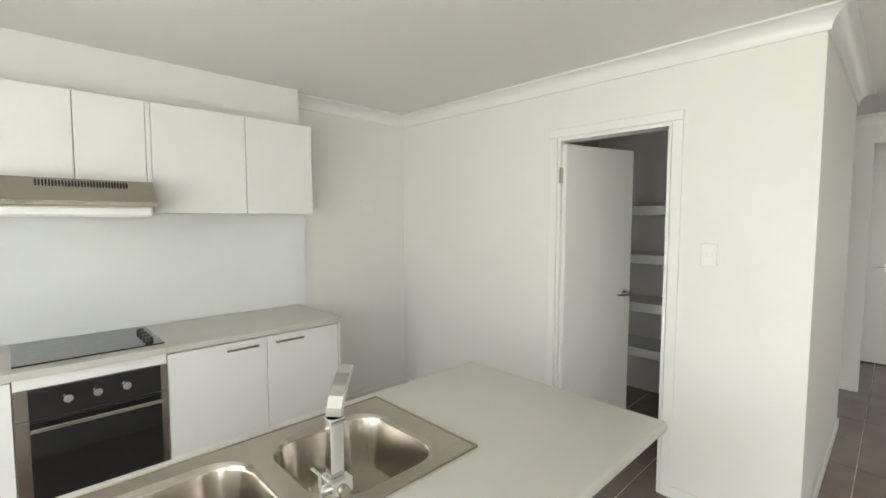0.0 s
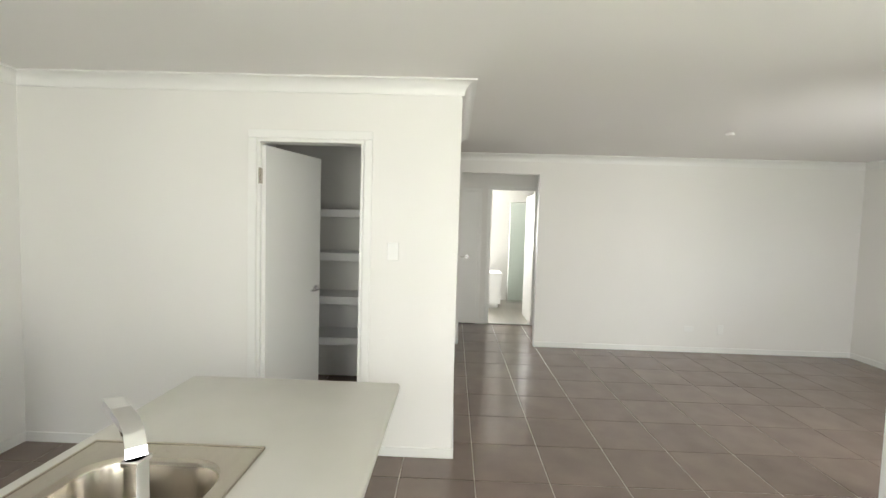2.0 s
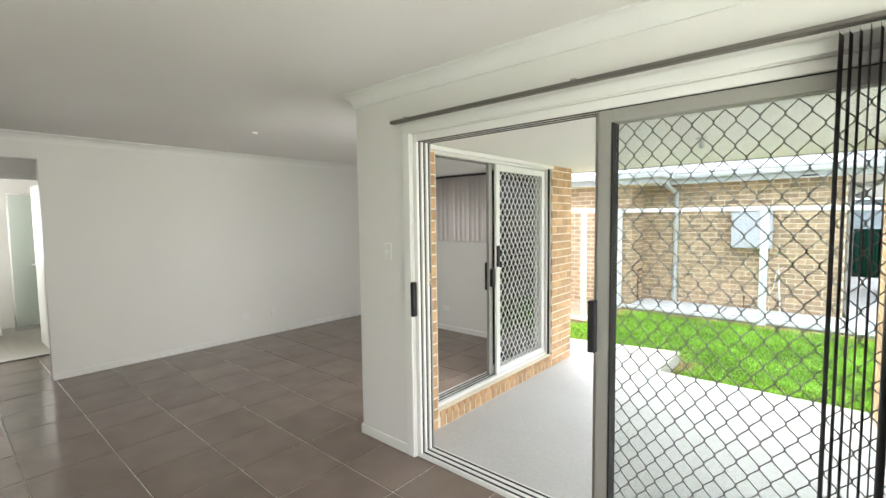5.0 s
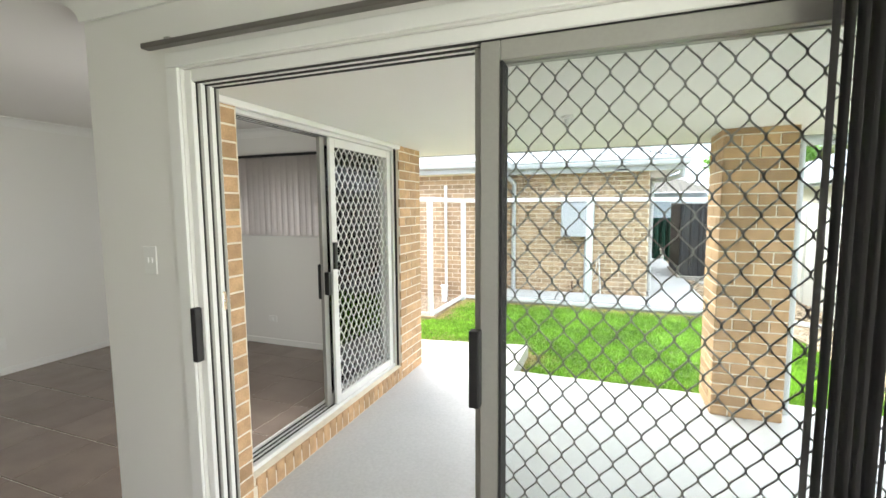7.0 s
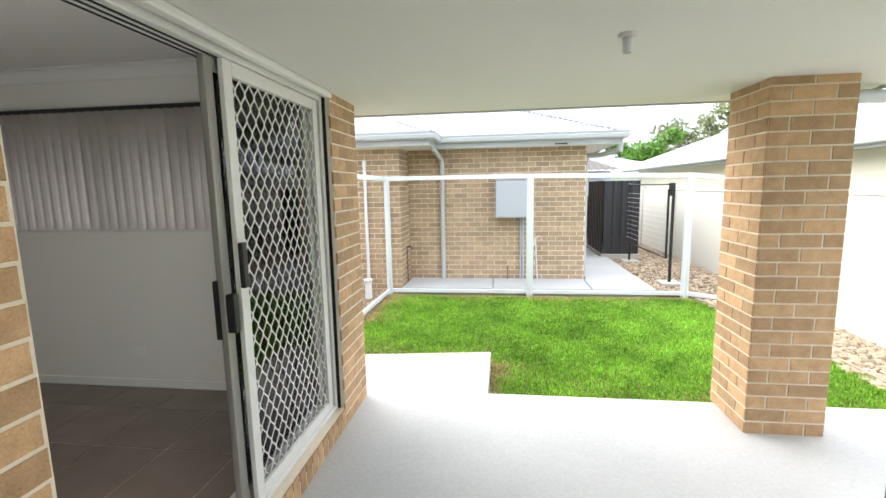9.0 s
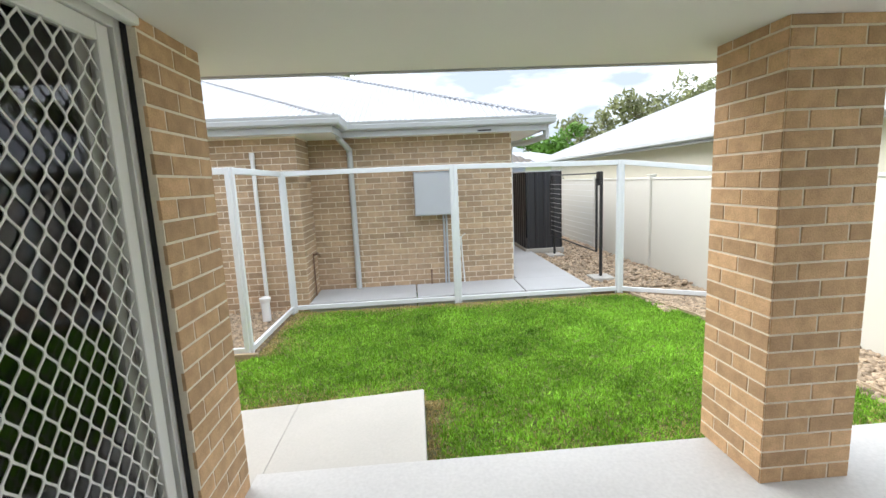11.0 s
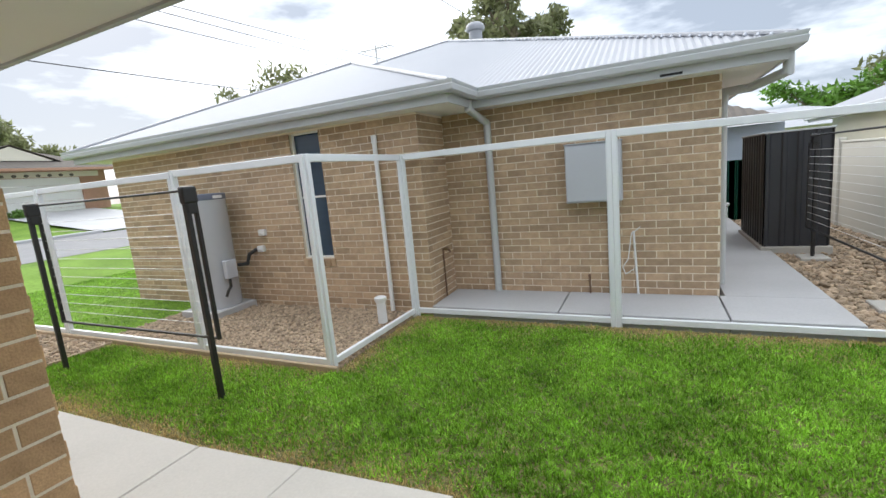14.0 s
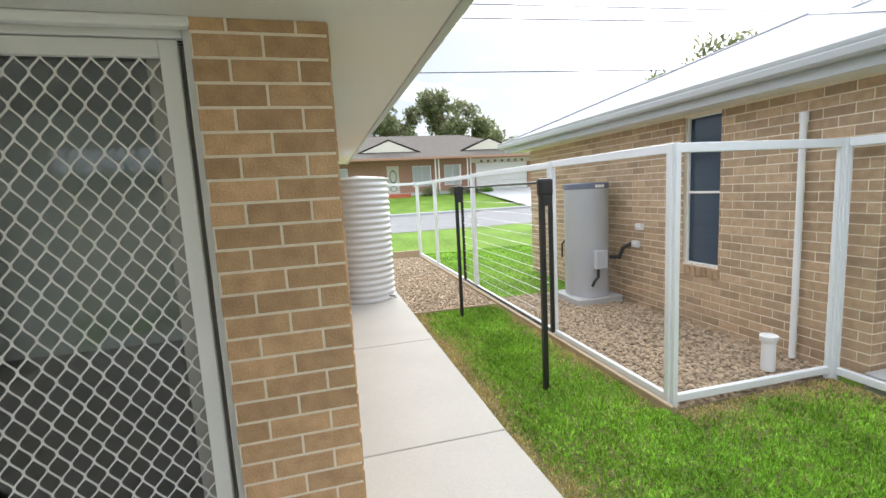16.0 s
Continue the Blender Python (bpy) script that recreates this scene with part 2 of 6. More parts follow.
# ---- building helpers ----
def box(bm, x0, x1, y0, y1, z0, z1, bevel=0.0, seg=1, rot=None):
    c = Vector(((x0 + x1) / 2, (y0 + y1) / 2, (z0 + z1) / 2))
    m = Matrix.Translation(c) @ (rot.to_4x4() if rot else Matrix()) @ Matrix.Diagonal((abs(x1 - x0), abs(y1 - y0), abs(z1 - z0), 1))
    r = bmesh.ops.create_cube(bm, size=1, matrix=m)
    if bevel:
        es = list({e for v in r["verts"] for e in v.link_edges})
        bmesh.ops.bevel(bm, geom=es, offset=bevel, segments=seg, affect="EDGES", profile=0.6)
    return bm


def rod(bm, a, b, r, seg=12, r2=None):
    a, b = Vector(a), Vector(b)
    d = b - a
    m = Matrix.Translation((a + b) / 2) @ d.to_track_quat("Z", "Y").to_matrix().to_4x4()
    bmesh.ops.create_cone(bm, cap_ends=True, segments=seg, radius1=r, radius2=r if r2 is None else r2, depth=d.length, matrix=m)
    return bm


def tube(bm, pts, r, seg=10):
    """One continuous skin along pts, mitred at the bends."""
    pts = [Vector(p) for p in pts]
    side, prev, first = None, None, None
    for k, p in enumerate(pts):
        d0 = (p - pts[k - 1]).normalized() if k else (pts[1] - p).normalized()
        d1 = (pts[k + 1] - p).normalized() if k < len(pts) - 1 else d0
        d = (d0 + d1).normalized()
        if side is None:
            side = d.orthogonal().normalized()
        side = (side - d0 * side.dot(d0)).normalized()
        up = d0.cross(side)
        ring = []
        for j in range(seg):
            a = 2 * math.pi * j / seg
            o = (side * math.cos(a) + up * math.sin(a)) * r
            ring.append(bm.verts.new(p + o - d0 * (o.dot(d) / max(0.3, d0.dot(d)))))
        if prev:
            for j in range(seg):
                bm.faces.new((prev[j], prev[(j + 1) % seg], ring[(j + 1) % seg], ring[j]))
        else:
            first = ring
        prev = ring
    bm.faces.new(first[::-1])
    bm.faces.new(prev)
    return bm


def quad(bm, *pts):
    bm.faces.new([bm.verts.new(p) for p in pts])
    return bm


def lathe(bm, centre, prof, seg=28):
    """Turns (radius, height) pairs about the vertical through centre."""
    rings = []
    for r, z in prof:
        rings.append([bm.verts.new((centre[0] + r * math.cos(2 * math.pi * k / seg), centre[1] + r * math.sin(2 * math.pi * k / seg), centre[2] + z)) for k in range(seg)])
    for a, b in zip(rings[:-1], rings[1:]):
        for k in range(seg):
            bm.faces.new((a[k], a[(k + 1) % seg], b[(k + 1) % seg], b[k]))
    return bm


def N():
    return bmesh.new()


def finish(bm, name, material, smooth=False):
    bmesh.ops.recalc_face_normals(bm, faces=bm.faces)
    me = bpy.data.meshes.new(name)
    bm.to_mesh(me)
    bm.free()
    me.materials.append(material)
    if smooth:
        me.shade_smooth()
        me.set_sharp_from_angle(angle=radians(38))
    return me


def part(name, bm, material, parent, label="", smooth=False):
    """One mesh under a thing or a part; its corners are given in the world."""
    ob = new(name, finish(bm, name, material, smooth))
    ob.parent = parent
    ob.matrix_parent_inverse = Matrix.Translation(-parent.location) if parent.parent is None else Matrix()
    if label:
        tagged(ob, label)
    return ob


def thing(name, at, label, category, group="", kind=""):
    ob = new(name)
    ob.empty_display_size = 0.1
    ob.location = at
    return tagged(ob, label, category, group, kind)


def solid(name, bm, material, label, category, kind="", group="", smooth=False):
    """A thing that is one mesh."""
    return tagged(new(name, finish(bm, name, material, smooth)), label, category, group, kind)


def struct(name, bm, material, label, category, smooth=False):
    return solid(name, bm, material, label, category, "structure", "", smooth)


def cloud_mesh(name, verts, faces, material):
    me = bpy.data.meshes.new(name)
    me.from_pydata(verts, [], faces)
    me.materials.append(material)
    return me


def slabs(bm, axis, c0, c1, u0, u1, z0, z1, holes=()):
    """A wall between c0 and c1 across, from u0 to u1 along, with (u0, u1, z0, z1) openings through it."""
    us = sorted({u0, u1, *[max(u0, min(u1, h[k])) for h in holes for k in (0, 1)]})
    for a, b in zip(us[:-1], us[1:]):
        cuts = sorted((h[2], h[3]) for h in holes if h[0] <= a + 1e-6 and h[1] >= b - 1e-6)
        z = z0
        for lo, hi in cuts + [(z1, z1)]:
            if lo - z > 1e-4:
                if axis == "x":
                    box(bm, c0, c1, a, b, z, lo)
                else:
                    box(bm, a, b, c0, c1, z, lo)
            z = max(z, hi)
    return bm


COURSE, PITCH, PROUD, CHAM = 0.0872, 0.24, 0.010, 0.0025


def brick_shape(a, b):
    d, c = PROUD, CHAM
    ring = lambda x, z, y: [(-x, y, -z), (x, y, -z), (x, y, z), (-x, y, z)]
    v = ring(a, b, -0.004) + ring(a, b, d - c) + ring(a - c, b - c, d)
    f = [(i + k, i + (k + 1) % 4, i + 4 + (k + 1) % 4, i + 4 + k) for i in (0, 4) for k in range(4)] + [(8, 9, 10, 11)]
    return v, f


BRICKS = {}


def lay_bricks(parent, origin, u, n, length, z0, z1, parity=0, holes=(), singles=None, clay=None):
    """Stretcher-bond bricks on a face. singles(uc, zc) tells which are laid one by one."""
    origin, u, n = Vector(origin), Vector(u), Vector(n)
    turn = Matrix((u, n, (0, 0, 1))).transposed()
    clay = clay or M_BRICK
    V, F = [], []
    rows = int((z1 - z0) / COURSE + 0.999)
    for r in range(rows):
        lo, hi = z0 + r * COURSE, min(z0 + r * COURSE + 0.0768, z1)
        if hi - lo < 0.015:
            continue
        s = -0.12 if (r + parity) % 2 else 0.0
        while s < length:
            spans = [(max(s, 0.002), min(s + 0.23, length - 0.002))]
            for h in holes:
                if h[2] < (lo + hi) / 2 < h[3]:
                    spans = [q for a, b in spans for q in ((a, min(b, h[0])), (max(a, h[1]), b)) if q[1] - q[0] > 0.0]
            for a, b in spans:
                if b - a < 0.02:
                    continue
                w, h2 = (b - a) / 2, (hi - lo) / 2
                at = origin + u * ((a + b) / 2) + Vector((0, 0, (lo + hi) / 2 - origin.z))
                if singles is None or singles((a + b) / 2, (lo + hi) / 2):
                    key = (round(w, 3), round(h2, 3), clay.name)
                    if key not in BRICKS:
                        BRICKS[key] = cloud_mesh("brick", *brick_shape(*key[:2]), clay)
                    o = new("brick", BRICKS[key])
                    o.matrix_basis = Matrix.Translation(at) @ turn.to_4x4()
                    o.parent = parent
                    o.matrix_parent_inverse = Matrix.Translation(-parent.location)
                else:
                    v, f = brick_shape(w, h2)
                    k = len(V)
                    V += [tuple(at + turn @ Vector(p)) for p in v]
                    F += [tuple(i + k for i in q) for q in f]
            s += PITCH
    if V:
        o = tagged(new("brickwork", cloud_mesh("brickwork", V, F, clay)), kind="stuff")
        o.parent = parent
        o.matrix_parent_inverse = Matrix.Translation(-parent.location)


CEIL, SOFF, SLAB, LAWN = 2.45, 2.14, -0.085, -0.235

# ---- ground, road and paving ----
bm = N()
prof = [(-400, 0.3), (-30, -0.3), (-3, -0.30), (2, -0.262), (12.75, -0.275), (14.2, -0.05), (15.6, 0.09), (25.2, 0.17), (28.5, 0.55), (33.5, 1.36), (60, 1.6), (500, 3.0)]
for (xa, za), (xb, zb) in zip(prof[:-1], prof[1:]):
    ys = [-500, -40, -25, -16, -12, -9, -6, 0, 10, 40, 500]
    for ya, yb in zip(ys[:-1], ys[1:]):
        quad(bm, (xa, ya, za), (xb, ya, zb), (xb, yb, zb), (xa, yb, za))
bmesh.ops.remove_doubles(bm, verts=bm.verts, dist=0.001)
struct("ground", bm, M_FARGRASS, "green mown lawn ground rising towards the street", "ground")
bm = N()
quad(bm, (15.9, -120, 0.105), (25.0, -120, 0.18), (25.0, 120, 0.18), (15.9, 120, 0.105))
struct("road", bm, M_ASPHALT, "pale grey asphalt suburban street", "road")
bm = N()
box(bm, 25.0, 25.35, -120, -24, 0.1, 0.32, 0.03)
box(bm, 25.0, 25.35, -17.2, 120, 0.1, 0.32, 0.03)
struct("kerb", bm, M_CONC2, "grey concrete kerb along the street", "kerb")
bm = N()
quad(bm, (25.2, -23.5, 0.24), (33.6, -21.4, 1.42), (33.6, -16.3, 1.42), (25.2, -17.2, 0.24))
struct("driveway", bm, M_CONC2, "sloping grey concrete driveway to a garage", "driveway")
bm = N()
slabs(bm, "y", -5.2, -2.34, -1.9, 2.27, -0.35, SLAB)
struct("patio_slab", bm, M_SLAB, "pale smooth concrete patio slab under the roof", "paving")
bm = N()
for xa, xb, za, zb in ((1.31, 2.27, -0.095, -0.1417), (2.27, 3.162, -0.1417, -0.185), (3.172, 5.275, -0.186, -0.20), (5.285, 8.2, -0.20, -0.205)):
    y0, y1 = -6.12, -5.203 if xa < 2 else -5.10
    vs = [bm.verts.new(p) for p in ((xa, y0, za), (xb, y0, zb), (xb, y1, zb), (xa, y1, za), (xa, y0, za - 0.14), (xb, y0, zb - 0.14), (xb, y1, zb - 0.14), (xa, y1, za - 0.14))]
    for q in ((0, 1, 2, 3), (0, 4, 5, 1), (1, 5, 6, 2), (2, 6, 7, 3), (3, 7, 4, 0)):
        bm.faces.new([vs[k] for k in q])
bmesh.ops.bevel(bm, geom=[e for e in bm.edges], offset=0.006, segments=1, affect="EDGES")
box(bm, 3.0, 8.2, -6.1, -5.1, -0.3, -0.215)
struct("path", bm, M_CONC, "pale concrete garden path in jointed bays along the house", "path")
bm = N()
for xa, xb in ((2.86, 1.348), (1.333, -0.235), (-0.25, -1.22)):
    box(bm, xa, xb, -9.87, -9.065, -0.3, -0.125, 0.006)
box(bm, -1.22, -0.30, -16.5, -9.872, -0.3, -0.127, 0.006)
struct("side_path", bm, M_CONC2, "damp grey concrete strip round the neighbouring brick house", "path")

# ---- own house: shell ----
PD = (0.775, 1.465, 0.0, 2.068)
S1 = (-0.40, 2.01, 0.0, 2.115)
S2 = (-4.622, -2.71, 0.03, 2.13)
WIN = (2.95, 5.35, 1.28, 2.13)
bm = N()
box(bm, -1.25, 9.6, -2.34, 3.3, -0.30, -0.004)
box(bm, 2.36, 9.6, -5.0, -2.34, -0.30, -0.004)
floor = struct("floor", bm, M_GROUT, "brown matt ceramic floor tiles with pale grout", "floor")
bm = N()
box(bm, -1.25, 9.6, -5.05, 3.2, CEIL, CEIL + 0.1)
struct("ceiling", bm, M_CEIL, "plain white plasterboard ceiling", "ceiling")
bm = N()
slabs(bm, "y", 3.05, 3.25, -1.25, 9.6, 0, CEIL)
struct("wall_north", bm, M_WALL, "plain white plastered kitchen wall", "wall")
bm = N()
# both openings are unseen, cut for the west daylight lamps
slabs(bm, "x", -1.25, -1.05, -2.18, 3.05, 0, CEIL, [(-1.87, -0.63, 0.15, 2.09), (0.0, 1.5, 0.15, 2.09)])
struct("wall_west", bm, M_WALL, "plain white plastered wall", "wall")
bm = N()
slabs(bm, "x", 3.01, 3.11, 0.155, 3.05, 0, CEIL, [PD])
struct("wall_pantry", bm, M_WALL, "white plastered pantry wall with a door opening", "wall")
bm = N()
slabs(bm, "y", 0.155, 0.255, 3.112, 4.80, 0, CEIL)
slabs(bm, "x", 4.50, 4.80, 0.257, 3.05, 0, CEIL)
slabs(bm, "y", 1.95, 2.05, 3.112, 4.498, 0, CEIL)
struct("wall_pantry_side", bm, M_WALL, "white plastered wall of the pantry", "wall")
bm = N()
slabs(bm, "x", 5.83, 5.93, -4.90, 3.05, 0, CEIL, [(-0.885, 0.09, 0.0, 2.21)])
struct("wall_east", bm, M_WALL, "long white plastered living room wall with hall opening", "wall")
bm = N()
slabs(bm, "x", 7.05, 7.15, -2.6, 3.05, 0, CEIL, [(-1.05, -0.33, 0.0, 2.09)])
slabs(bm, "y", -1.25, -1.15, 5.932, 7.048, 0, CEIL)
slabs(bm, "y", 0.95, 1.05, 5.932, 7.048, 0, CEIL)
struct("wall_hall", bm, M_WALL, "white plastered hall wall with doorways", "wall")
bm = N()
slabs(bm, "y", -2.34, -2.18, -1.25, 2.27, 0, CEIL, [S1])
slabs(bm, "x", 2.36, 2.55, -4.90, -2.182, 0, CEIL, [S2])
box(bm, 2.272, 2.36, -2.345, -2.182, 0, CEIL)
struct("wall_south", bm, M_WALL, "white plastered wall with the sliding door openings", "wall")
bm = N()
slabs(bm, "y", -5.02, -4.90, 2.55, 9.6, 0, CEIL, [WIN])
struct("wall_living_south", bm, M_WALL, "white plastered living room wall with a high window", "wall")
bm = N()
slabs(bm, "x", 9.3, 9.45, -4.9, 3.05, 0, CEIL, [(-0.48, 0.25, 1.05, 2.05)])
slabs(bm, "y", -2.7, -2.6, 7.15, 9.3, 0, CEIL)
slabs(bm, "y", 0.6, 0.7, 7.152, 9.3, 0, CEIL)
struct("wall_bathroom", bm, M_WALL, "white bathroom wall with a frosted window", "wall")
bm = N()
box(bm, 7.05, 9.3, -2.6, 0.6, -0.002, 0.006)
struct("bathroom_floor", bm, M_WOODF, "pale grey timber look bathroom floor", "floor")

# outer brick leaf: mortar beds, the bricks are laid at the end
bm = N()
slabs(bm, "x", 2.272, 2.359, -5.095, -2.347, -0.3, SOFF + 0.02, [(S2[0], S2[1], 0.0, 2.13)])
wall_leaf = struct("brick_wall_1", bm, M_MORTAR, "tan brick house wall beside the sliding door", "brick wall")
bm = N()
slabs(bm, "y", -5.10, -5.022, 2.362, 9.6, -0.3, SOFF + 0.02, [WIN])
wall_south_leaf = struct("brick_wall_2", bm, M_MORTAR, "tan brick house wall along the garden path", "brick wall")
# soffit, fascia, gutter and roof of the own house
bm = N()
box(bm, -1.27, 2.274, -5.55, -2.343, SOFF, SOFF + 0.05)
box(bm, 2.274, 10.0, -5.55, -5.10, SOFF, SOFF + 0.05)
struct("soffit", bm, M_SOFFIT, "smooth off-white patio ceiling and eave lining", "ceiling")
bm = N()
box(bm, -1.30, 10.03, -5.575, -5.55, SOFF - 0.012, SOFF + 0.22)
box(bm, -1.30, -1.272, -5.55, 3.4, SOFF - 0.012, SOFF + 0.22)
struct("fascia", bm, M_FASCIA, "pale grey fascia board at the patio roof edge", "fascia")
bm = N()
box(bm, -1.42, 10.1, -5.69, -5.577, SOFF + 0.08, SOFF + 0.21, 0.02)
box(bm, -1.42, -1.302, -5.57, 3.4, SOFF + 0.08, SOFF + 0.21, 0.02)
struct("gutter", bm, M_FASCIA, "pale grey metal roof gutter", "gutter")
bm = N()
ridge = [(1.5, -1.0, 4.2), (6.0, -1.0, 4.2)]
c = [(-1.35, -5.62, 2.36), (10.05, -5.62, 2.36), (10.05, 3.6, 2.36), (-1.35, 3.6, 2.36)]
quad(bm, c[0], c[1], ridge[1], ridge[0])
quad(bm, c[2], c[3], ridge[0], ridge[1])
bm.faces.new([bm.verts.new(p) for p in (c[1], c[2], ridge[1])])
bm.faces.new([bm.verts.new(p) for p in (c[3], c[0], ridge[0])])
struct("roof", bm, M_ROOF, "white sheet metal house roof", "roof")


# ---- trims ----
def skirting(bm, pts, h=0.068, t=0.012):
    for (xa, ya), (xb, yb) in zip(pts[:-1], pts[1:]):
        d = Vector((xb - xa, yb - ya, 0)).normalized()
        nrm = Vector((-d.y, d.x, 0)) * t
        x0, x1, y0, y1 = min(xa, xb, xa + nrm.x, xb + nrm.x), max(xa, xb, xa + nrm.x, xb + nrm.x), min(ya, yb, ya + nrm.y, yb + nrm.y), max(ya, yb, ya + nrm.y, yb + nrm.y)
        box(bm, x0, x1, y0, y1, 0, h, 0.003)


bm = N()
skirting(bm, [(3.01, 3.05), (3.01, 1.53)][::-1])
skirting(bm, [(3.01, 0.155), (3.01, 0.72)])
skirting(bm, [(4.80, 0.155), (2.998, 0.155)])
skirting(bm, [(5.83, -4.90), (5.83, -0.885)])
skirting(bm, [(5.83, 0.09), (5.83, 3.0)])
skirting(bm, [(2.55, -4.90), (5.83, -4.90)])
skirting(bm, [(2.55, -2.18), (2.55, -2.70)])
skirting(bm, [(2.01 + 0.07, -2.18), (2.562, -2.18)])
skirting(bm, [(7.05, -0.22), (7.05, -0.40)][::-1])
skirting(bm, [(3.01, 3.05), (2.0, 3.05)])
struct("baseboard", bm, M_TRIM, "low white painted skirting boards", "skirting board")


def cornice(bm, a, b, nrm, s=0.085, e0=0.0, e1=0.0):
    """A coved strip between wall and ceiling, from a to b along the wall; nrm points into the room; e0, e1 mitre the ends."""
    a, b, nrm = Vector((*a, CEIL)), Vector((*b, CEIL)), Vector((*nrm, 0))
    d = (b - a).normalized()
    prev = None
    cove = [(0.013 + (s - 0.013) * (1 - math.sin(math.pi / 16 * k)), 0.011 + (s - 0.013) * (1 - math.cos(math.pi / 16 * k))) for k in range(9)]
    for out, down in [(s + 0.004, 0.0005), (s + 0.004, 0.011)] + cove + [(0.013, s + 0.002), (0.0005, s + 0.002)]:
        row = [bm.verts.new(a + nrm * out - d * out * e0 - Vector((0, 0, down))), bm.verts.new(b + nrm * out + d * out * e1 - Vector((0, 0, down)))]
        if prev:
            bm.faces.new((prev[0], prev[1], row[1], row[0]))
        prev = row


bm = N()
cornice(bm, (3.01, 3.05), (3.01, 0.155), (-1, 0), e0=-1, e1=1)
cornice(bm, (3.01, 0.155), (4.80, 0.155), (0, -1), e0=1, e1=1)
cornice(bm, (-1.05, 3.05), (3.01, 3.05), (0, 1 * -1), e1=-1)
cornice(bm, (5.83, -4.90), (5.83, 3.0), (-1, 0), e0=-1)
cornice(bm, (2.55, -4.90), (5.83, -4.90), (0, 1), e0=-1, e1=-1)
cornice(bm, (-1.05, -2.18), (2.55, -2.18), (0, 1), e1=1)
cornice(bm, (2.55, -2.18), (2.55, -4.90), (1, 0), e0=1, e1=-1)
struct("cornice", bm, M_TRIM, "white coved plaster cornice", "cornice", True)

bm = N()
for ya, yb in ((PD[0] - 0.058, PD[0] - 0.004), (PD[1] + 0.004, PD[1] + 0.058)):
    box(bm, 2.996, 3.008, ya, yb, 0, PD[3] + 0.004, 0.003)
box(bm, 2.996, 3.008, PD[0] - 0.058, PD[1] + 0.058, PD[3] + 0.005, PD[3] + 0.058, 0.003)
for ya, yb in ((PD[0], PD[0] + 0.018), (PD[1] - 0.018, PD[1])):
    box(bm, 3.004, 3.116, ya, yb, 0, PD[3] - 0.019)
box(bm, 3.004, 3.116, PD[0], PD[1], PD[3] - 0.018, PD[3])
struct("trim", bm, M_TRIM, "white gloss architrave round the pantry doorway", "architrave")
bm = N()
for ya, yb in ((-0.39, -0.332), (-1.048 - 0.06, -1.05)):
    box(bm, 7.036, 7.048, ya, yb, 0, 2.09, 0.003)
box(bm, 7.036, 7.048, -1.108, -0.332 + 0.0, 2.092, 2.15, 0.003)
box(bm, 7.036, 7.048, -0.24, -0.19, 0, 2.06, 0.003)
box(bm, 7.036, 7.048, -0.24, 0.62, 2.062, 2.12, 0.003)
struct("hall_trim", bm, M_TRIM, "white gloss architraves in the hall", "architrave")


# ---- doors inside ----
def lever(parent, at, along, out, label="satin chrome lever handle"):
    at, along, out = Vector(at), Vector(along), Vector(out)
    bm = N()
    rod(bm, at, at + out * 0.008, 0.026, 20)
    rod(bm, at + out * 0.008, at + out * 0.05, 0.009, 10)
    tube(bm, [at + out * 0.048, at + out * 0.05 + along * 0.03, at + out * 0.048 + along * 0.115], 0.009, 10)
    part("door_handle", bm, M_CHROME, parent, label, True)


d1 = thing("door_1", (3.03, 1.44, 0), "white flush pantry door standing open inwards", "door", kind="structure")
ang = math.atan2(-0.168, 0.545)
rot = Matrix.Rotation(ang, 4, "Z")
hp = Vector((3.035, 1.437, 0))
bm = N()
box(bm, 0, 0.622, -0.0175, 0.0175, 0.012, 2.03, 0.002)
bmesh.ops.transform(bm, matrix=Matrix.Translation(hp) @ rot, verts=bm.verts)
leaf = part("door_leaf", bm, M_TRIM, d1)
ax, an = rot.to_3x3() @ Vector((1, 0, 0)), rot.to_3x3() @ Vector((0, -1, 0))
lever(d1, hp + ax * 0.557 + an * 0.0176 + Vector((0, 0, 1.02)), -ax, an)
lever(d1, hp + ax * 0.557 - an * 0.0176 + Vector((0, 0, 1.02)), -ax, -an)
for z in (0.25, 1.83):
    bm = N()
    rod(bm, (3.0, 1.447, z - 0.05), (3.0, 1.447, z + 0.05), 0.008, 10)
    box(bm, 3.0, 3.03, 1.441, 1.444, z - 0.05, z + 0.05)
    part("hinge", bm, M_STEEL, d1, "steel butt hinge")

d2 = thing("door_2", (7.05, 0.1, 0), "closed white flush hall cupboard door", "door", kind="structure")
bm = N()
box(bm, 7.018, 7.046, -0.188, 0.56, 0.012, 2.055, 0.002)
part("door_leaf", bm, M_TRIM, d2)
# dark strip under the leaf, the gap's shade as colour
bm = N()
box(bm, 7.03, 7.047, -0.188, 0.56, 0.001, 0.011)
part("shadow_gap", bm, M_DARK, d2)
lever(d2, (7.017, -0.03, 1.05), (0, 1, 0), (-1, 0, 0))
d3 = thing("door_3", (7.12, -1.04, 0), "white flush bathroom door standing wide open", "door", kind="structure")
bm = N()
box(bm, 7.16, 7.86, -1.085, -1.05, 0.012, 2.05, 0.002)
part("door_leaf", bm, M_TRIM, d3)
lever(d3, (7.80, -1.049, 1.05), (-1, 0, 0), (0, 1, 0))

# ---- pantry shelves ----
for z in (1.655, 1.262, 0.865, 0.49):
    s = thing("pantry_shelf", (4.4, 1.3, z), "thick white melamine pantry shelf on the wall", "shelf", "pantry shelves")
    bm = N()
    box(bm, 4.10, 4.499, 0.257, 1.948, z - 0.072, z, 0.003)
    part("shelf_board", bm, M_CAB, s)

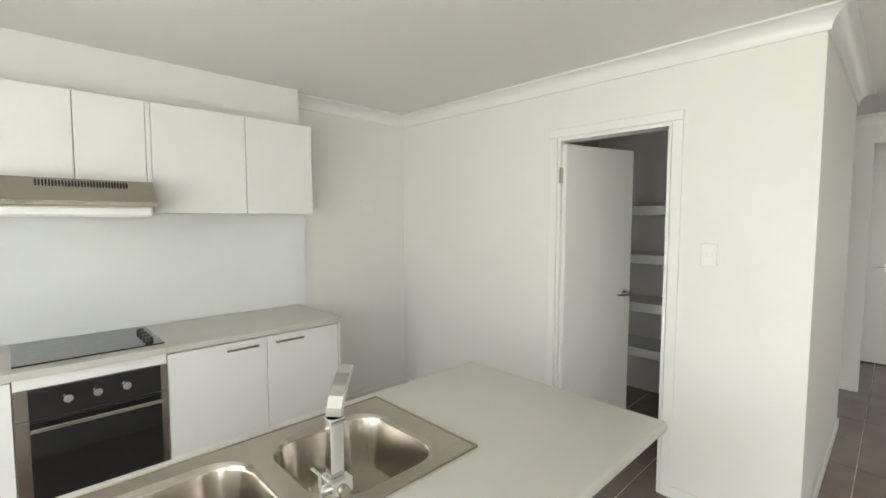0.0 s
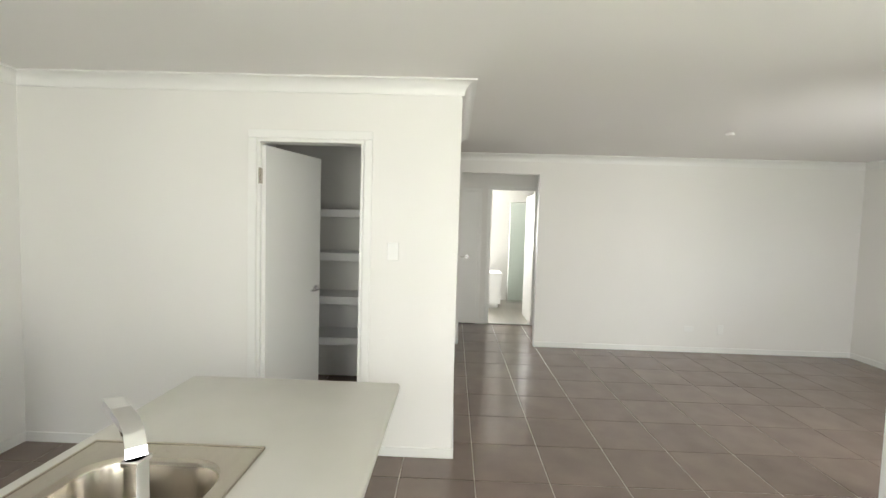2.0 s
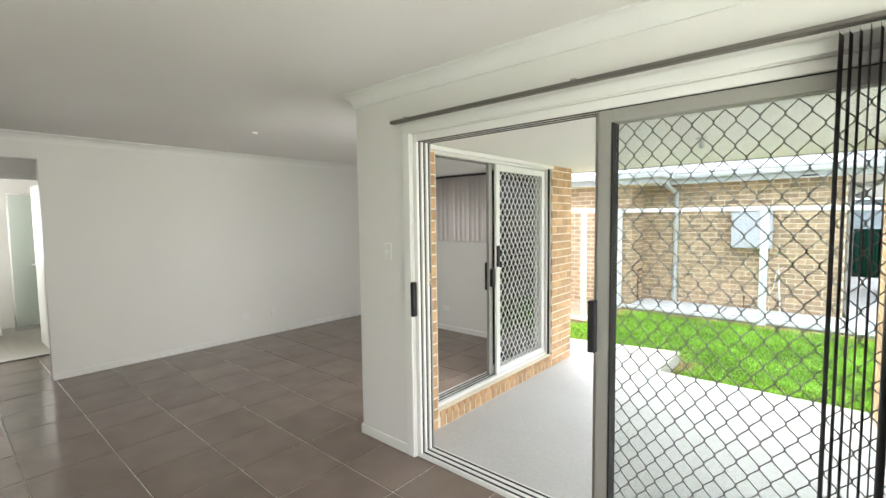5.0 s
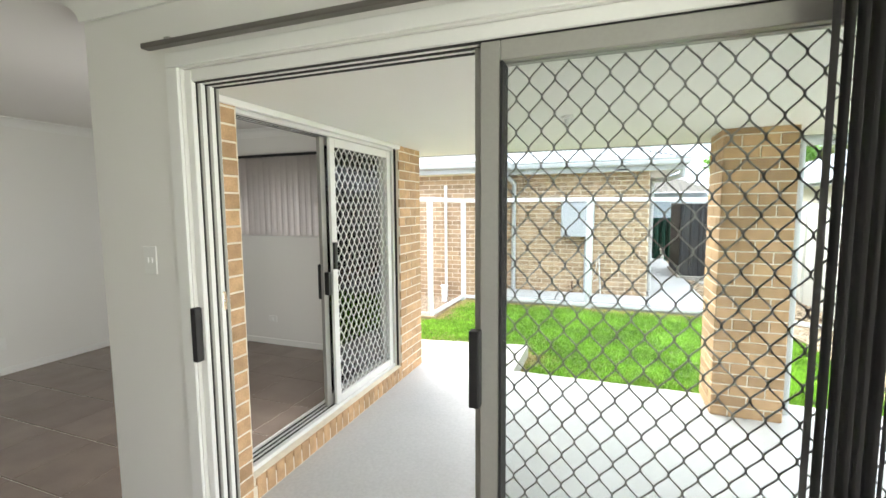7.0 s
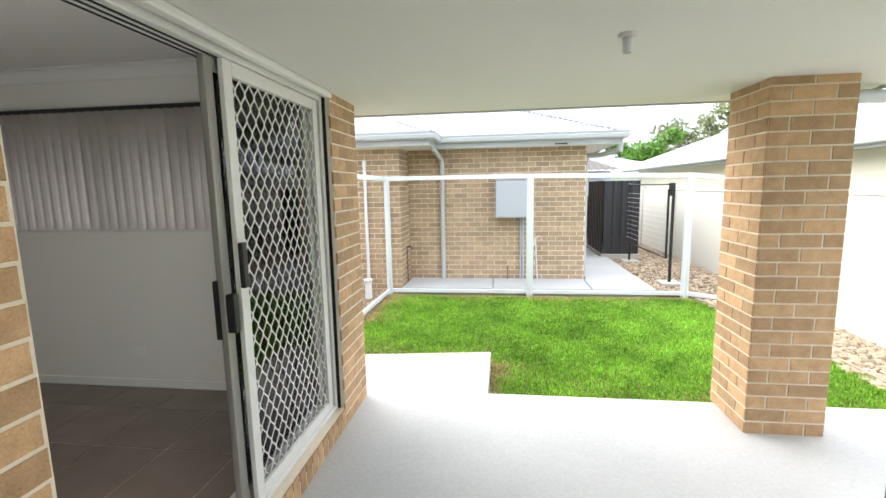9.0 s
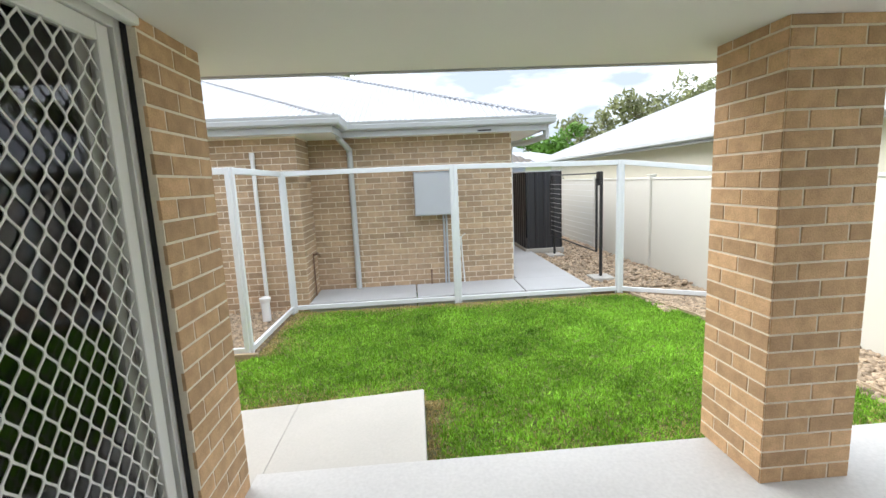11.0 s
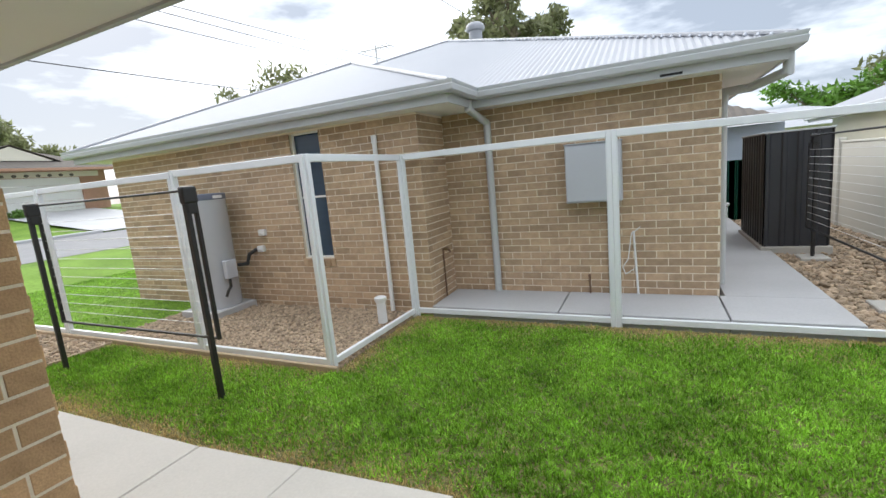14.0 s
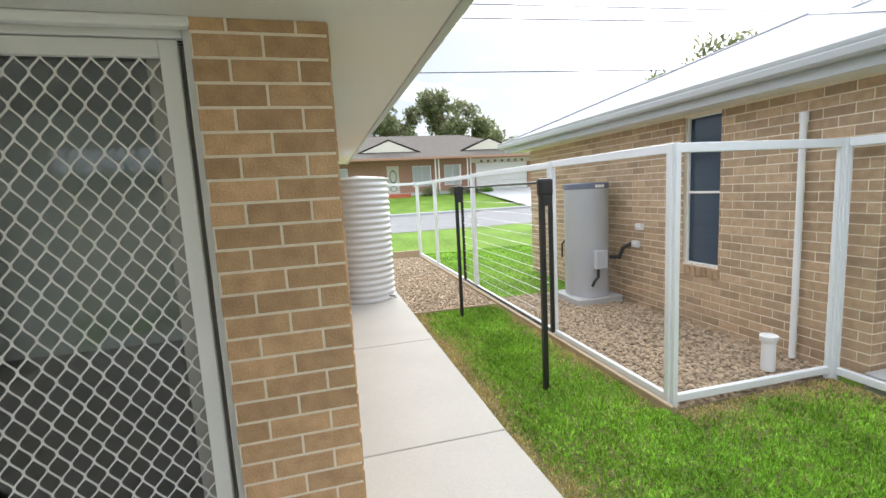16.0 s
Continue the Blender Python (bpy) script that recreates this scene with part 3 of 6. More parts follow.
# ---- kitchen ----
def base_unit(x0, x1, doors, yf=2.462, yb=3.05):
    t = thing("base_cabinet", ((x0 + x1) / 2, 2.75, 0), "white laminate kitchen base cabinet with a bar handle", "cabinet", "kitchen base cabinets")
    bm = N()
    box(bm, x0 + 0.001, x1 - 0.001, yf + 0.02, yb, 0.12, 0.865)
    part("body", bm, M_CAB, t)
    bm = N()
    box(bm, x0, x1, yf + 0.06, yf + 0.075, 0, 0.119)
    part("kickboard", bm, M_CAB, t)
    for a, b, hl, hr in doors:
        bm = N()
        box(bm, a + 0.0018, b - 0.0018, yf, yf + 0.018, 0.125, 0.855, 0.0015)
        d = part("door", bm, M_CAB, t)
        if hr:
            bm = N()
            box(bm, hl, hr, yf - 0.03, yf - 0.022, 0.812, 0.824, 0.002)
            for x in (hl + 0.012, hr - 0.012):
                rod(bm, (x, yf - 0.024, 0.818), (x, yf + 0.001, 0.818), 0.004, 8)
            part("handle", bm, M_STEEL, d, "brushed steel bar handle")
    return t


base_unit(0.975, 1.96, [(0.975, 1.488, 1.255, 1.43), (1.488, 1.96, 1.53, 1.71)])
base_unit(-0.548, 0.405, [(-0.548, -0.07, -0.3, -0.12), (-0.07, 0.405, 0.0, 0.18)])
bm = N()
box(bm, 1.961, 1.979, 2.46, 3.05, 0, 0.866, 0.001)
solid("end_panel", bm, M_CAB, "white laminate end panel of the kitchen bench", "panel")
bm = N()
box(bm, -0.548, 0.42, 2.44, 3.049, 0.867, 0.90)
box(bm, 0.42, 0.97, 2.44, 2.54, 0.867, 0.90)
box(bm, 0.42, 0.97, 3.0, 3.049, 0.867, 0.90)
box(bm, 0.97, 1.985, 2.44, 3.049, 0.867, 0.90, 0.004)
solid("kitchen_worktop", bm, M_BENCH, "pale stone-look laminate kitchen worktop", "worktop")

ov = thing("oven", (0.69, 2.7, 0.1), "black glass built-in electric oven with three knobs", "oven")
bm = N()
box(bm, 0.407, 0.973, 2.475, 3.0, 0.12, 0.812)
part("body", bm, M_CAB, ov, "white oven housing")
bm = N()
box(bm, 0.408, 0.972, 2.455, 2.474, 0.68, 0.812, 0.002)
panel = part("control_panel", bm, M_STEEL, ov, "steel fascia behind a black strip")
bm = N()
box(bm, 0.455, 0.943, 2.449, 2.4545, 0.68, 0.812, 0.001)
part("panel_glass", bm, M_BLACKGLASS, panel)
bm = N()
box(bm, 0.408, 0.972, 2.455, 2.474, 0.305, 0.675, 0.002)
odoor = part("door", bm, M_STEEL, ov, "steel edged oven door")
bm = N()
box(bm, 0.455, 0.943, 2.449, 2.4545, 0.305, 0.675, 0.001)
part("glass", bm, M_BLACKGLASS, odoor, "dark oven glass")
bm = N()
box(bm, 0.455, 0.943, 2.408, 2.424, 0.632, 0.652, 0.003)
for x in (0.475, 0.923):
    box(bm, x - 0.008, x + 0.008, 2.42, 2.45, 0.635, 0.649)
part("handle", bm, M_STEEL, odoor, "brushed steel oven handle")
for x in (0.585, 0.69, 0.80):
    bm = N()
    rod(bm, (x, 2.449, 0.752), (x, 2.425, 0.752), 0.020, 20, 0.017)
    box(bm, x - 0.004, x + 0.004, 2.418, 2.426, 0.734, 0.77, 0.001)
    part("knob", bm, M_CHROME, panel, "silver oven knob", True)
bm = N()
box(bm, 0.408, 0.972, 2.462, 2.475, 0.814, 0.864, 0.001)
solid("oven_filler_panel", bm, M_CAB, "white filler panel above the oven", "panel")

ck = thing("cooktop", (0.69, 2.77, 0.9), "flat black ceramic electric cooktop", "cooktop")
bm = N()
box(bm, 0.408, 0.982, 2.525, 3.012, 0.901, 0.908, 0.002)
part("glass", bm, M_BLACKGLASS, ck)
for k in range(4):
    bm = N()
    rod(bm, (0.93, 2.61 + 0.075 * k, 0.908), (0.93, 2.61 + 0.075 * k, 0.93), 0.02, 16, 0.016)
    part("knob", bm, M_BLACK, ck, "", True)
for x, y, r in ((0.55, 2.65, 0.09), (0.55, 2.89, 0.075), (0.77, 2.65, 0.075), (0.77, 2.89, 0.09)):
    bm = N()
    lathe(bm, (x, y, 0.9083), [(r - 0.002, 0), (r, 0)], 40)
    part("heating_zone_ring", bm, M_ALUGREY, ck)

bm = N()
box(bm, -0.548, 2.04, 3.040, 3.0485, 0.902, 1.575)
solid("splashback", bm, M_SPLASH, "glossy white glass splashback behind the bench", "splashback")


def wall_unit(x0, x1, z0, doors):
    t = thing("wall_cabinet", ((x0 + x1) / 2, 2.9, z0), "plain white laminate wall cabinet", "cabinet", "kitchen wall cabinets")
    bm = N()
    box(bm, x0, x1, 2.735, 3.05, z0 + 0.001, 2.165)
    part("body", bm, M_CAB, t)
    for a, b in doors:
        bm = N()
        box(bm, a + 0.0022, b - 0.0022, 2.715, 2.733, z0, 2.168, 0.0015)
        part("door", bm, M_CAB, t)


wall_unit(0.995, 1.93, 1.578, [(0.995, 1.49), (1.49, 1.93)])
wall_unit(0.385, 0.972, 1.735, [(0.385, 0.672), (0.672, 0.972)])
wall_unit(-0.548, 0.383, 1.578, [(-0.548, -0.08), (-0.08, 0.383)])
bm = N()
box(bm, 0.973, 0.994, 2.718, 3.05, 1.578, 2.167)
solid("cabinet_filler", bm, M_CAB, "narrow white filler strip between wall cabinets", "panel")
bm = N()
box(bm, -0.548, 1.93, 2.90, 3.049, 2.170, CEIL - 0.002)
struct("bulkhead", bm, M_WALL, "shadowed white bulkhead above the wall cabinets", "bulkhead")

rh = thing("range_hood", (0.68, 2.75, 1.57), "slim stainless steel range hood under the cabinet", "range hood")
bm = N()
sec = [(3.04, 1.733), (2.60, 1.733), (2.50, 1.628), (2.50, 1.606), (3.04, 1.606)]
ends = [[bm.verts.new((x, y, z)) for y, z in sec] for x in (0.385, 0.972)]
for k in range(5):
    bm.faces.new((ends[0][k], ends[0][(k + 1) % 5], ends[1][(k + 1) % 5], ends[1][k]))
bm.faces.new(ends[0]), bm.faces.new(ends[1])
body = part("body", bm, M_STEEL, rh)
bm = N()
box(bm, 0.40, 0.955, 2.515, 3.03, 1.556, 1.605, 0.01)
part("light_tray", bm, M_TRIM, rh, "pale underside tray")
# dark blocks on the hood face, shade of the vent slots as colour
bm = N()
for k in range(30):
    x = 0.52 + k * 0.0115
    y, z = 2.575, 1.711
    box(bm, x, x + 0.006, y - 0.006, y + 0.004, z - 0.012, z + 0.012, rot=Matrix.Rotation(radians(-45), 3, "X"))
part("vent_grille", bm, M_DARK, body, "row of dark vent slots")

# power point on the fridge recess wall
def plate(x, y, z, nrm, w, h, name, label, holes=1):
    t = thing(name, (x, y, z), label, "switch")
    nx, ny = nrm
    bm = N()
    if nx:
        box(bm, x, x + nx * 0.006, y - w / 2, y + w / 2, z - h / 2, z + h / 2, 0.003)
    else:
        box(bm, x - w / 2, x + w / 2, y, y + ny * 0.006, z - h / 2, z + h / 2, 0.003)
    part("faceplate", bm, M_TRIM, t)
    for k in range(holes):
        o = (k - (holes - 1) / 2) * 0.022
        bm = N()
        if nx:
            box(bm, x + nx * 0.006, x + nx * 0.0095, y + o - 0.006, y + o + 0.006, z - 0.012, z + 0.012, 0.002)
        else:
            box(bm, x + o - 0.006, x + o + 0.006, y + ny * 0.006, y + ny * 0.0095, z - 0.012, z + 0.012, 0.002)
        part("rocker", bm, M_CAB, t)


plate(3.009, 0.575, 1.365, (-1, 0), 0.075, 0.118, "light_switch", "white double light switch by the pantry", 2)
plate(2.24, -2.179, 1.36, (0, 1), 0.075, 0.118, "light_switch", "white light switch beside the sliding door", 2)
plate(2.6, 3.049, 1.64, (0, -1), 0.118, 0.075, "power_point", "white double power point in the fridge recess", 2)
plate(5.829, -2.85, 0.30, (-1, 0), 0.118, 0.075, "power_point", "white double power point low on the wall", 2)
plate(5.829, -3.25, 0.30, (-1, 0), 0.075, 0.118, "aerial_socket", "white aerial socket low on the wall", 1)
plate(4.05, -4.899, 0.30, (0, 1), 0.118, 0.075, "power_point", "white power point under the window", 2)
bm = N()
lathe(bm, (4.3, -2.3, CEIL - 0.035), [(0.0, 0.014), (0.028, 0.015), (0.036, 0.021), (0.036, 0.036)], 24)
solid("smoke_alarm", bm, M_CEIL, "round white ceiling smoke alarm", "smoke alarm", smooth=True)

# island
isl = thing("kitchen_island", (0.9, 0.9, 0), "white kitchen island base under a pale worktop", "island")
for nm, q in (("back_panel", (-0.5, 1.84, 0.66, 0.678)), ("end_panel", (1.842, 1.86, 0.66, 1.20)), ("front_panel", (-0.5, 1.84, 1.182, 1.20)), ("end_panel", (-0.52, -0.502, 0.66, 1.20))):
    bm = N()
    box(bm, q[0], q[1], q[2], q[3], 0.0, 0.866, 0.001)
    part(nm, bm, M_CAB, isl)
SX0, SX1, SY0, SY1 = 0.42, 1.36, 0.70, 1.19
bm = N()
rims = []
for z in (0.867, 0.90):
    for x0, x1, y0, y1 in ((-0.55, 1.9285, 0.3835, 1.245), (SX0 + 0.012, SX1 - 0.012, SY0 + 0.012, SY1 - 0.012)):
        rims.append([bm.verts.new(p) for p in ((x0, y0, z), (x1, y0, z), (x1, y1, z), (x0, y1, z))])
for k in range(4):
    j = (k + 1) % 4
    for p, q in ((0, 1), (2, 3), (0, 2), (1, 3)):
        bm.faces.new((rims[p][k], rims[p][j], rims[q][j], rims[q][k]))
rim_edges = [e for e in bm.edges if all(v in rims[0] + rims[2] for v in e.verts)]
bmesh.ops.bevel(bm, geom=rim_edges, offset=0.013, segments=4, affect="EDGES", profile=0.5)
solid("island_worktop", bm, M_BENCH, "pale stone-look laminate island worktop with rounded edge", "worktop", smooth=True)

sk = thing("kitchen_sink", (0.9, 0.95, 0.9), "stainless steel double bowl inset sink", "sink")
BOWLS = ((0.91, 1.285, 0.745, 1.125), (0.475, 0.865, 0.745, 1.125))


def ring_at(b, grow, z, n=12, rad=0.11):
    x0, x1, y0, y1 = b[0] - grow, b[1] + grow, b[2] - grow, b[3] + grow
    out = []
    for cx, cy, a0 in ((x1 - rad, y1 - rad, 0), (x0 + rad, y1 - rad, 90), (x0 + rad, y0 + rad, 180), (x1 - rad, y0 + rad, 270)):
        for k in range(n + 1):
            a = radians(a0 + 90 * k / n)
            out.append((cx + rad * math.cos(a), cy + rad * math.sin(a), z))
    return out


bm = N()
cells = ((0.887, SX1, SY0, SY1), (SX0, 0.887, SY0, SY1))
for b, c4 in zip(BOWLS, cells):
    inner = [bm.verts.new(p) for p in ring_at(b, 0, 0.9075)]
    outer = []
    mx, my = (c4[0] + c4[1]) / 2, (c4[2] + c4[3]) / 2
    for v in inner:
        dx, dy = v.co.x - (b[0] + b[1]) / 2, v.co.y - (b[2] + b[3]) / 2
        k = min((c4[1] - mx) / abs(dx) if dx else 1e9, (c4[3] - my) / abs(dy) if dy else 1e9)
        outer.append(bm.verts.new((mx + dx * k, my + dy * k, 0.9075)))
    for k in range(len(inner)):
        j = (k + 1) % len(inner)
        bm.faces.new((inner[k], inner[j], outer[j], outer[k]))
for q in ((SX0, SX1, SY0, SY0 + 0.006), (SX0, SX1, SY1 - 0.006, SY1), (SX0, SX0 + 0.006, SY0, SY1), (SX1 - 0.006, SX1, SY0, SY1)):
    box(bm, q[0], q[1], q[2], q[3], 0.9005, 0.9105, 0.002)
rim = part("rim", bm, M_STEEL, sk)
for b in BOWLS:
    bm = N()
    rows = [(0, 0.9076, 0.11), (-0.006, 0.904, 0.105), (-0.012, 0.89, 0.10), (-0.022, 0.78, 0.09), (-0.035, 0.745, 0.08), (-0.075, 0.728, 0.06), (-0.14, 0.722, 0.02)]
    prev = None
    for g, z, rd in rows:
        row = [bm.verts.new(p) for p in ring_at(b, g, z, 12, rd)]
        if prev:
            for k in range(len(row)):
                j = (k + 1) % len(row)
                bm.faces.new((prev[k], prev[j], row[j], row[k]))
        prev = row
    bm.faces.new(prev)
    bowl = part("bowl", bm, M_STEEL, sk, "deep rounded steel bowl", True)
    bm = N()
    cx, cy = (b[0] + b[1]) / 2, (b[2] + b[3]) / 2
    lathe(bm, (cx, cy, 0.7222), [(0.045, 0.0), (0.043, 0.004), (0.034, 0.004), (0.030, 0.001), (0.0, 0.001)], 24)
    part("drain", bm, M_CHROME, bowl, "round chrome waste", True)

tp = thing("kitchen_tap", (0.945, 0.785, 0.9), "square chrome kitchen mixer tap", "tap")
bm = N()
box(bm, 0.918, 0.972, 0.735, 0.795, 0.911, 0.965, 0.003)
part("base", bm, M_CHROME, tp)
bm = N()
box(bm, 0.928, 0.962, 0.755, 0.785, 0.965, 1.10, 0.003)
part("riser", bm, M_CHROME, tp)
bm = N()
sp = [Vector(q) for q in ((0.945, 0.770, 1.101), (0.948, 0.773, 1.116), (0.960, 0.785, 1.134), (0.985, 0.812, 1.146), (1.022, 0.858, 1.152), (1.062, 0.906, 1.155))]
side = Vector((0.66, -0.75, 0)).normalized() * 0.0175
pr = None
for k, q in enumerate(sp):
    al = (sp[min(k + 1, 5)] - sp[max(k - 1, 0)]).normalized()
    up = side.cross(al).normalized() * 0.0085
    row = [bm.verts.new(q + i * side + j * up) for i, j in ((-1, -1), (1, -1), (1, 1), (-1, 1))]
    if pr:
        for i in range(4):
            bm.faces.new((pr[i], pr[(i + 1) % 4], row[(i + 1) % 4], row[i]))
    else:
        bm.faces.new(row)
    pr = row
bm.faces.new(pr[::-1])
bmesh.ops.recalc_face_normals(bm, faces=bm.faces[:])
part("spout", bm, M_CHROME, tp)
bm = N()
rod(bm, (0.918, 0.765, 0.94), (0.899, 0.765, 0.94), 0.012, 14)
box(bm, 0.890, 0.899, 0.745, 0.785, 0.915, 0.995, 0.002)
part("lever", bm, M_CHROME, tp)
bm = N()
rod(bm, (0.945, 0.735, 0.942), (0.945, 0.726, 0.942), 0.014, 18, 0.012)
part("cartridge_cap", bm, M_STEEL, tp, "round steel cap", True)
bm = N()
box(bm, 0.925, 0.965, 0.752, 0.788, 1.088, 1.10, 0.002)
part("collar", bm, M_CHROME, tp)

# ---- sliding doors ----
def grille(bm, f, u0, u1, z0, z1, pu, pz, w, t):
    """Diamond mesh in a panel: f(u, z, d) gives the world point."""
    nu, nz = max(2, round((u1 - u0) / pu)), max(2, round((z1 - z0) / pz))
    du, dz = (u1 - u0) / nu, (z1 - z0) / nz
    def strip(pts, t):
        rows = []
        for (a, z), wd in pts:
            rows.append([bm.verts.new(f(a - wd / 2, z, -t)), bm.verts.new(f(a + wd / 2, z, -t)), bm.verts.new(f(a + wd / 2, z, t)), bm.verts.new(f(a - wd / 2, z, t))])
        for r, s in zip(rows[:-1], rows[1:]):
            for k in range(4):
                bm.faces.new((r[k], r[(k + 1) % 4], s[(k + 1) % 4], s[k]))
    for i in range(nu * 2):
        sgn, pts, last = i % 2, [], 0
        for j in range(nz * 2 + 1):
            z = z0 + j * dz / 2
            a = u0 + (i + (j + sgn) % 2) * du / 2
            if j:
                za = z - dz / 2
                for s in (0.08, 0.16, 0.3, 0.5, 0.7, 0.84, 0.92):
                    e = min(1, max(0, (s - 0.08) / 0.84))
                    e = 0.6 * e + 0.4 * e * e * (3 - 2 * e)
                    pts.append(((last + (a - last) * e, za + (z - za) * s), w))
            pts.append(((a, z), w * 1.1))
            last = a
        strip(pts, t * (1.0 if sgn else 0.7))


def frame_bars(bm, f, u0, u1, z0, z1, w, d0, d1, bot=None, top=None):
    def bar(a, b, c, e):
        ps = [f(x, z, y) for x in (a, b) for y in (d0, d1) for z in (c, e)]
        xs, ys, zs = zip(*ps)
        box(bm, min(xs), max(xs), min(ys), max(ys), min(zs), max(zs), 0.003)
    bar(u0, u0 + w, z0, z1)
    bar(u1 - w, u1, z0, z1)
    bar(u0 + w, u1 - w, z0, z0 + (bot or w))
    bar(u0 + w, u1 - w, z1 - (top or w), z1)
    return bar


def pull(f, u, z, h, d0, d1, w, parent):
    bm = N()
    ps = [f(u - w / 2, z - h / 2, d0), f(u + w / 2, z + h / 2, d1)]
    lo, hi = [min(p) for p in zip(*ps)], [max(p) for p in zip(*ps)]
    box(bm, lo[0], hi[0], lo[1], hi[1], lo[2], hi[2], 0.006, 2)
    return part("handle", bm, M_BLACK, parent, "black plastic door pull")


# door 1 between dining space and patio: d counts from the room outwards
f1 = lambda u, z, d: (u, -2.195 - d, z)
sd = thing("sliding_door_1", (0.8, -2.3, 0), "white aluminium sliding patio door standing half open", "sliding door", kind="structure")
bm = N()
frame_bars(bm, f1, S1[0], S1[1] - 0.001, 0.0, S1[3] - 0.001, 0.035, 0.0, 0.135, 0.03, 0.045)
fr1 = part("outer_frame", bm, M_ALU, sd)
# dark strips laid on the frame paint the shade inside the tracks
bm = N()
for d in (0.022, 0.066, 0.110):
    box(bm, S1[0] + 0.035, S1[1] - 0.036, -2.195 - d - 0.006, -2.195 - d + 0.006, 0.029, 0.033)
    box(bm, S1[0] + 0.035, S1[1] - 0.036, -2.195 - d - 0.010, -2.195 - d + 0.010, S1[3] - 0.048, S1[3] - 0.044)
    box(bm, S1[1] - 0.040, S1[1] - 0.035, -2.195 - d - 0.0025, -2.195 - d + 0.0025, 0.03, S1[3] - 0.045)
part("track_grooves", bm, M_DARK, fr1, "dark strips giving the track grooves their shade")
for d in (0.033, 0.077, 0.121):
    bm = N()
    box(bm, S1[1] - 0.043, S1[1] - 0.0355, -2.195 - d - 0.0055, -2.195 - d + 0.0075, 0.031, S1[3] - 0.049, 0.002)
    part("jamb_channel", bm, M_ALUGREY, fr1, "grey jamb channel")
for nm, u0, u1, d0, d1, mt in (("fixed_sash", S1[0] + 0.036, 0.84, 0.05, 0.082, M_ALUGREY), ("sliding_sash", S1[0] + 0.06, 0.812, 0.012, 0.042, M_ALUGREY)):
    bm = N()
    frame_bars(bm, f1, u0, u1, 0.034, S1[3] - 0.05, 0.062, d0, d1, 0.09, 0.06)
    sash = part(nm, bm, mt, sd, "grey aluminium glazed sash")
    bm = N()
    box(bm, u0 + 0.062, u1 - 0.062, -2.195 - (d0 + d1) / 2 - 0.003, -2.195 - (d0 + d1) / 2 + 0.003, 0.124, S1[3] - 0.11)
    g = part("glass_pane", bm, M_GLASSA, sash, "clear glass")
    g.visible_shadow = False
bm = N()
box(bm, 0.742, 0.750, -2.28, -2.205, 0.124, S1[3] - 0.11)
part("glazing_seal", bm, M_DARK, sd, "black glazing seal")
bm = N()
frame_bars(bm, f1, S1[0] + 0.05, 0.842, 0.034, S1[3] - 0.05, 0.045, 0.094, 0.114, 0.10, 0.05)
scr = part("security_screen", bm, M_ALUGREY, sd, "grey framed security screen")
bm = N()
grille(bm, lambda u, z, d: f1(u, z, 0.104 + d), S1[0] + 0.095, 0.797, 0.134, S1[3] - 0.10, 0.079, 0.104, 0.0063, 0.002)
part("diamond_grille", bm, M_GRILLE, scr, "dark diamond pattern grille")
pull(f1, 0.822, 1.06, 0.25, -0.028, 0.012, 0.035, sd)
pull(f1, S1[1] - 0.008, 1.06, 0.225, -0.034, 0.0, 0.028, sd)
pull(f1, 0.822, 1.1, 0.16, 0.115, 0.14, 0.035, sd)
bm = N()
box(bm, S1[1] - 0.042, S1[1] - 0.037, -2.305, -2.287, 1.14, 1.22, 0.001)
rod(bm, (S1[1] - 0.05, -2.296, 1.18), (S1[1] - 0.036, -2.296, 1.18), 0.006, 8)
part("latch_keeper", bm, M_CHROME, fr1, "small chrome latch keeper")
bm = N()
box(bm, S1[1] + 0.0, S1[1] + 0.062, -2.179, -2.165, 0, S1[3] + 0.004, 0.003)
box(bm, S1[0] - 0.06, S1[1] + 0.062, -2.179, -2.165, S1[3] + 0.005, S1[3] + 0.06, 0.003)
box(bm, S1[0] - 0.06, S1[0], -2.179, -2.165, 0, S1[3] + 0.004, 0.003)
part("architrave", bm, M_TRIM, sd, "white architrave round the sliding door")

# blinds rail and stack of vertical slats at door 1
vb = thing("vertical_blind", (-0.2, -2.12, 2.17), "dark vertical blind slats stacked at the end of a rail", "blind")
bm = N()
box(bm, -0.45, 2.13, -2.150, -2.112, 2.184, 2.204, 0.004)
part("rail", bm, M_RAIL, vb, "bronze grey aluminium blind rail")
for x in (2.0, 0.9, -0.3):
    bm = N()
    box(bm, x - 0.012, x + 0.012, -2.164, -2.12, 2.207, 2.213)
    part("bracket", bm, M_ALUGREY, vb)
random.seed(5)
for k in range(15):
    x = -0.02 - k * 0.024
    a = radians(78 + random.uniform(-9, 9))
    bm = N()
    ux, uy = math.cos(a) * 0.042, math.sin(a) * 0.042
    pr = None
    for j in range(5):
        s = j / 2 - 1
        row = [bm.verts.new((x + ux * s + 0.004 * (1 - s * s), -2.12 + uy * s, z)) for z in (0.05, 2.165)]
        if pr:
            bm.faces.new((pr[0], row[0], row[1], pr[1]))
        pr = row
    bmesh.ops.solidify(bm, geom=bm.faces[:], thickness=0.0012)
    part("slat", bm, M_BLINDD, vb)

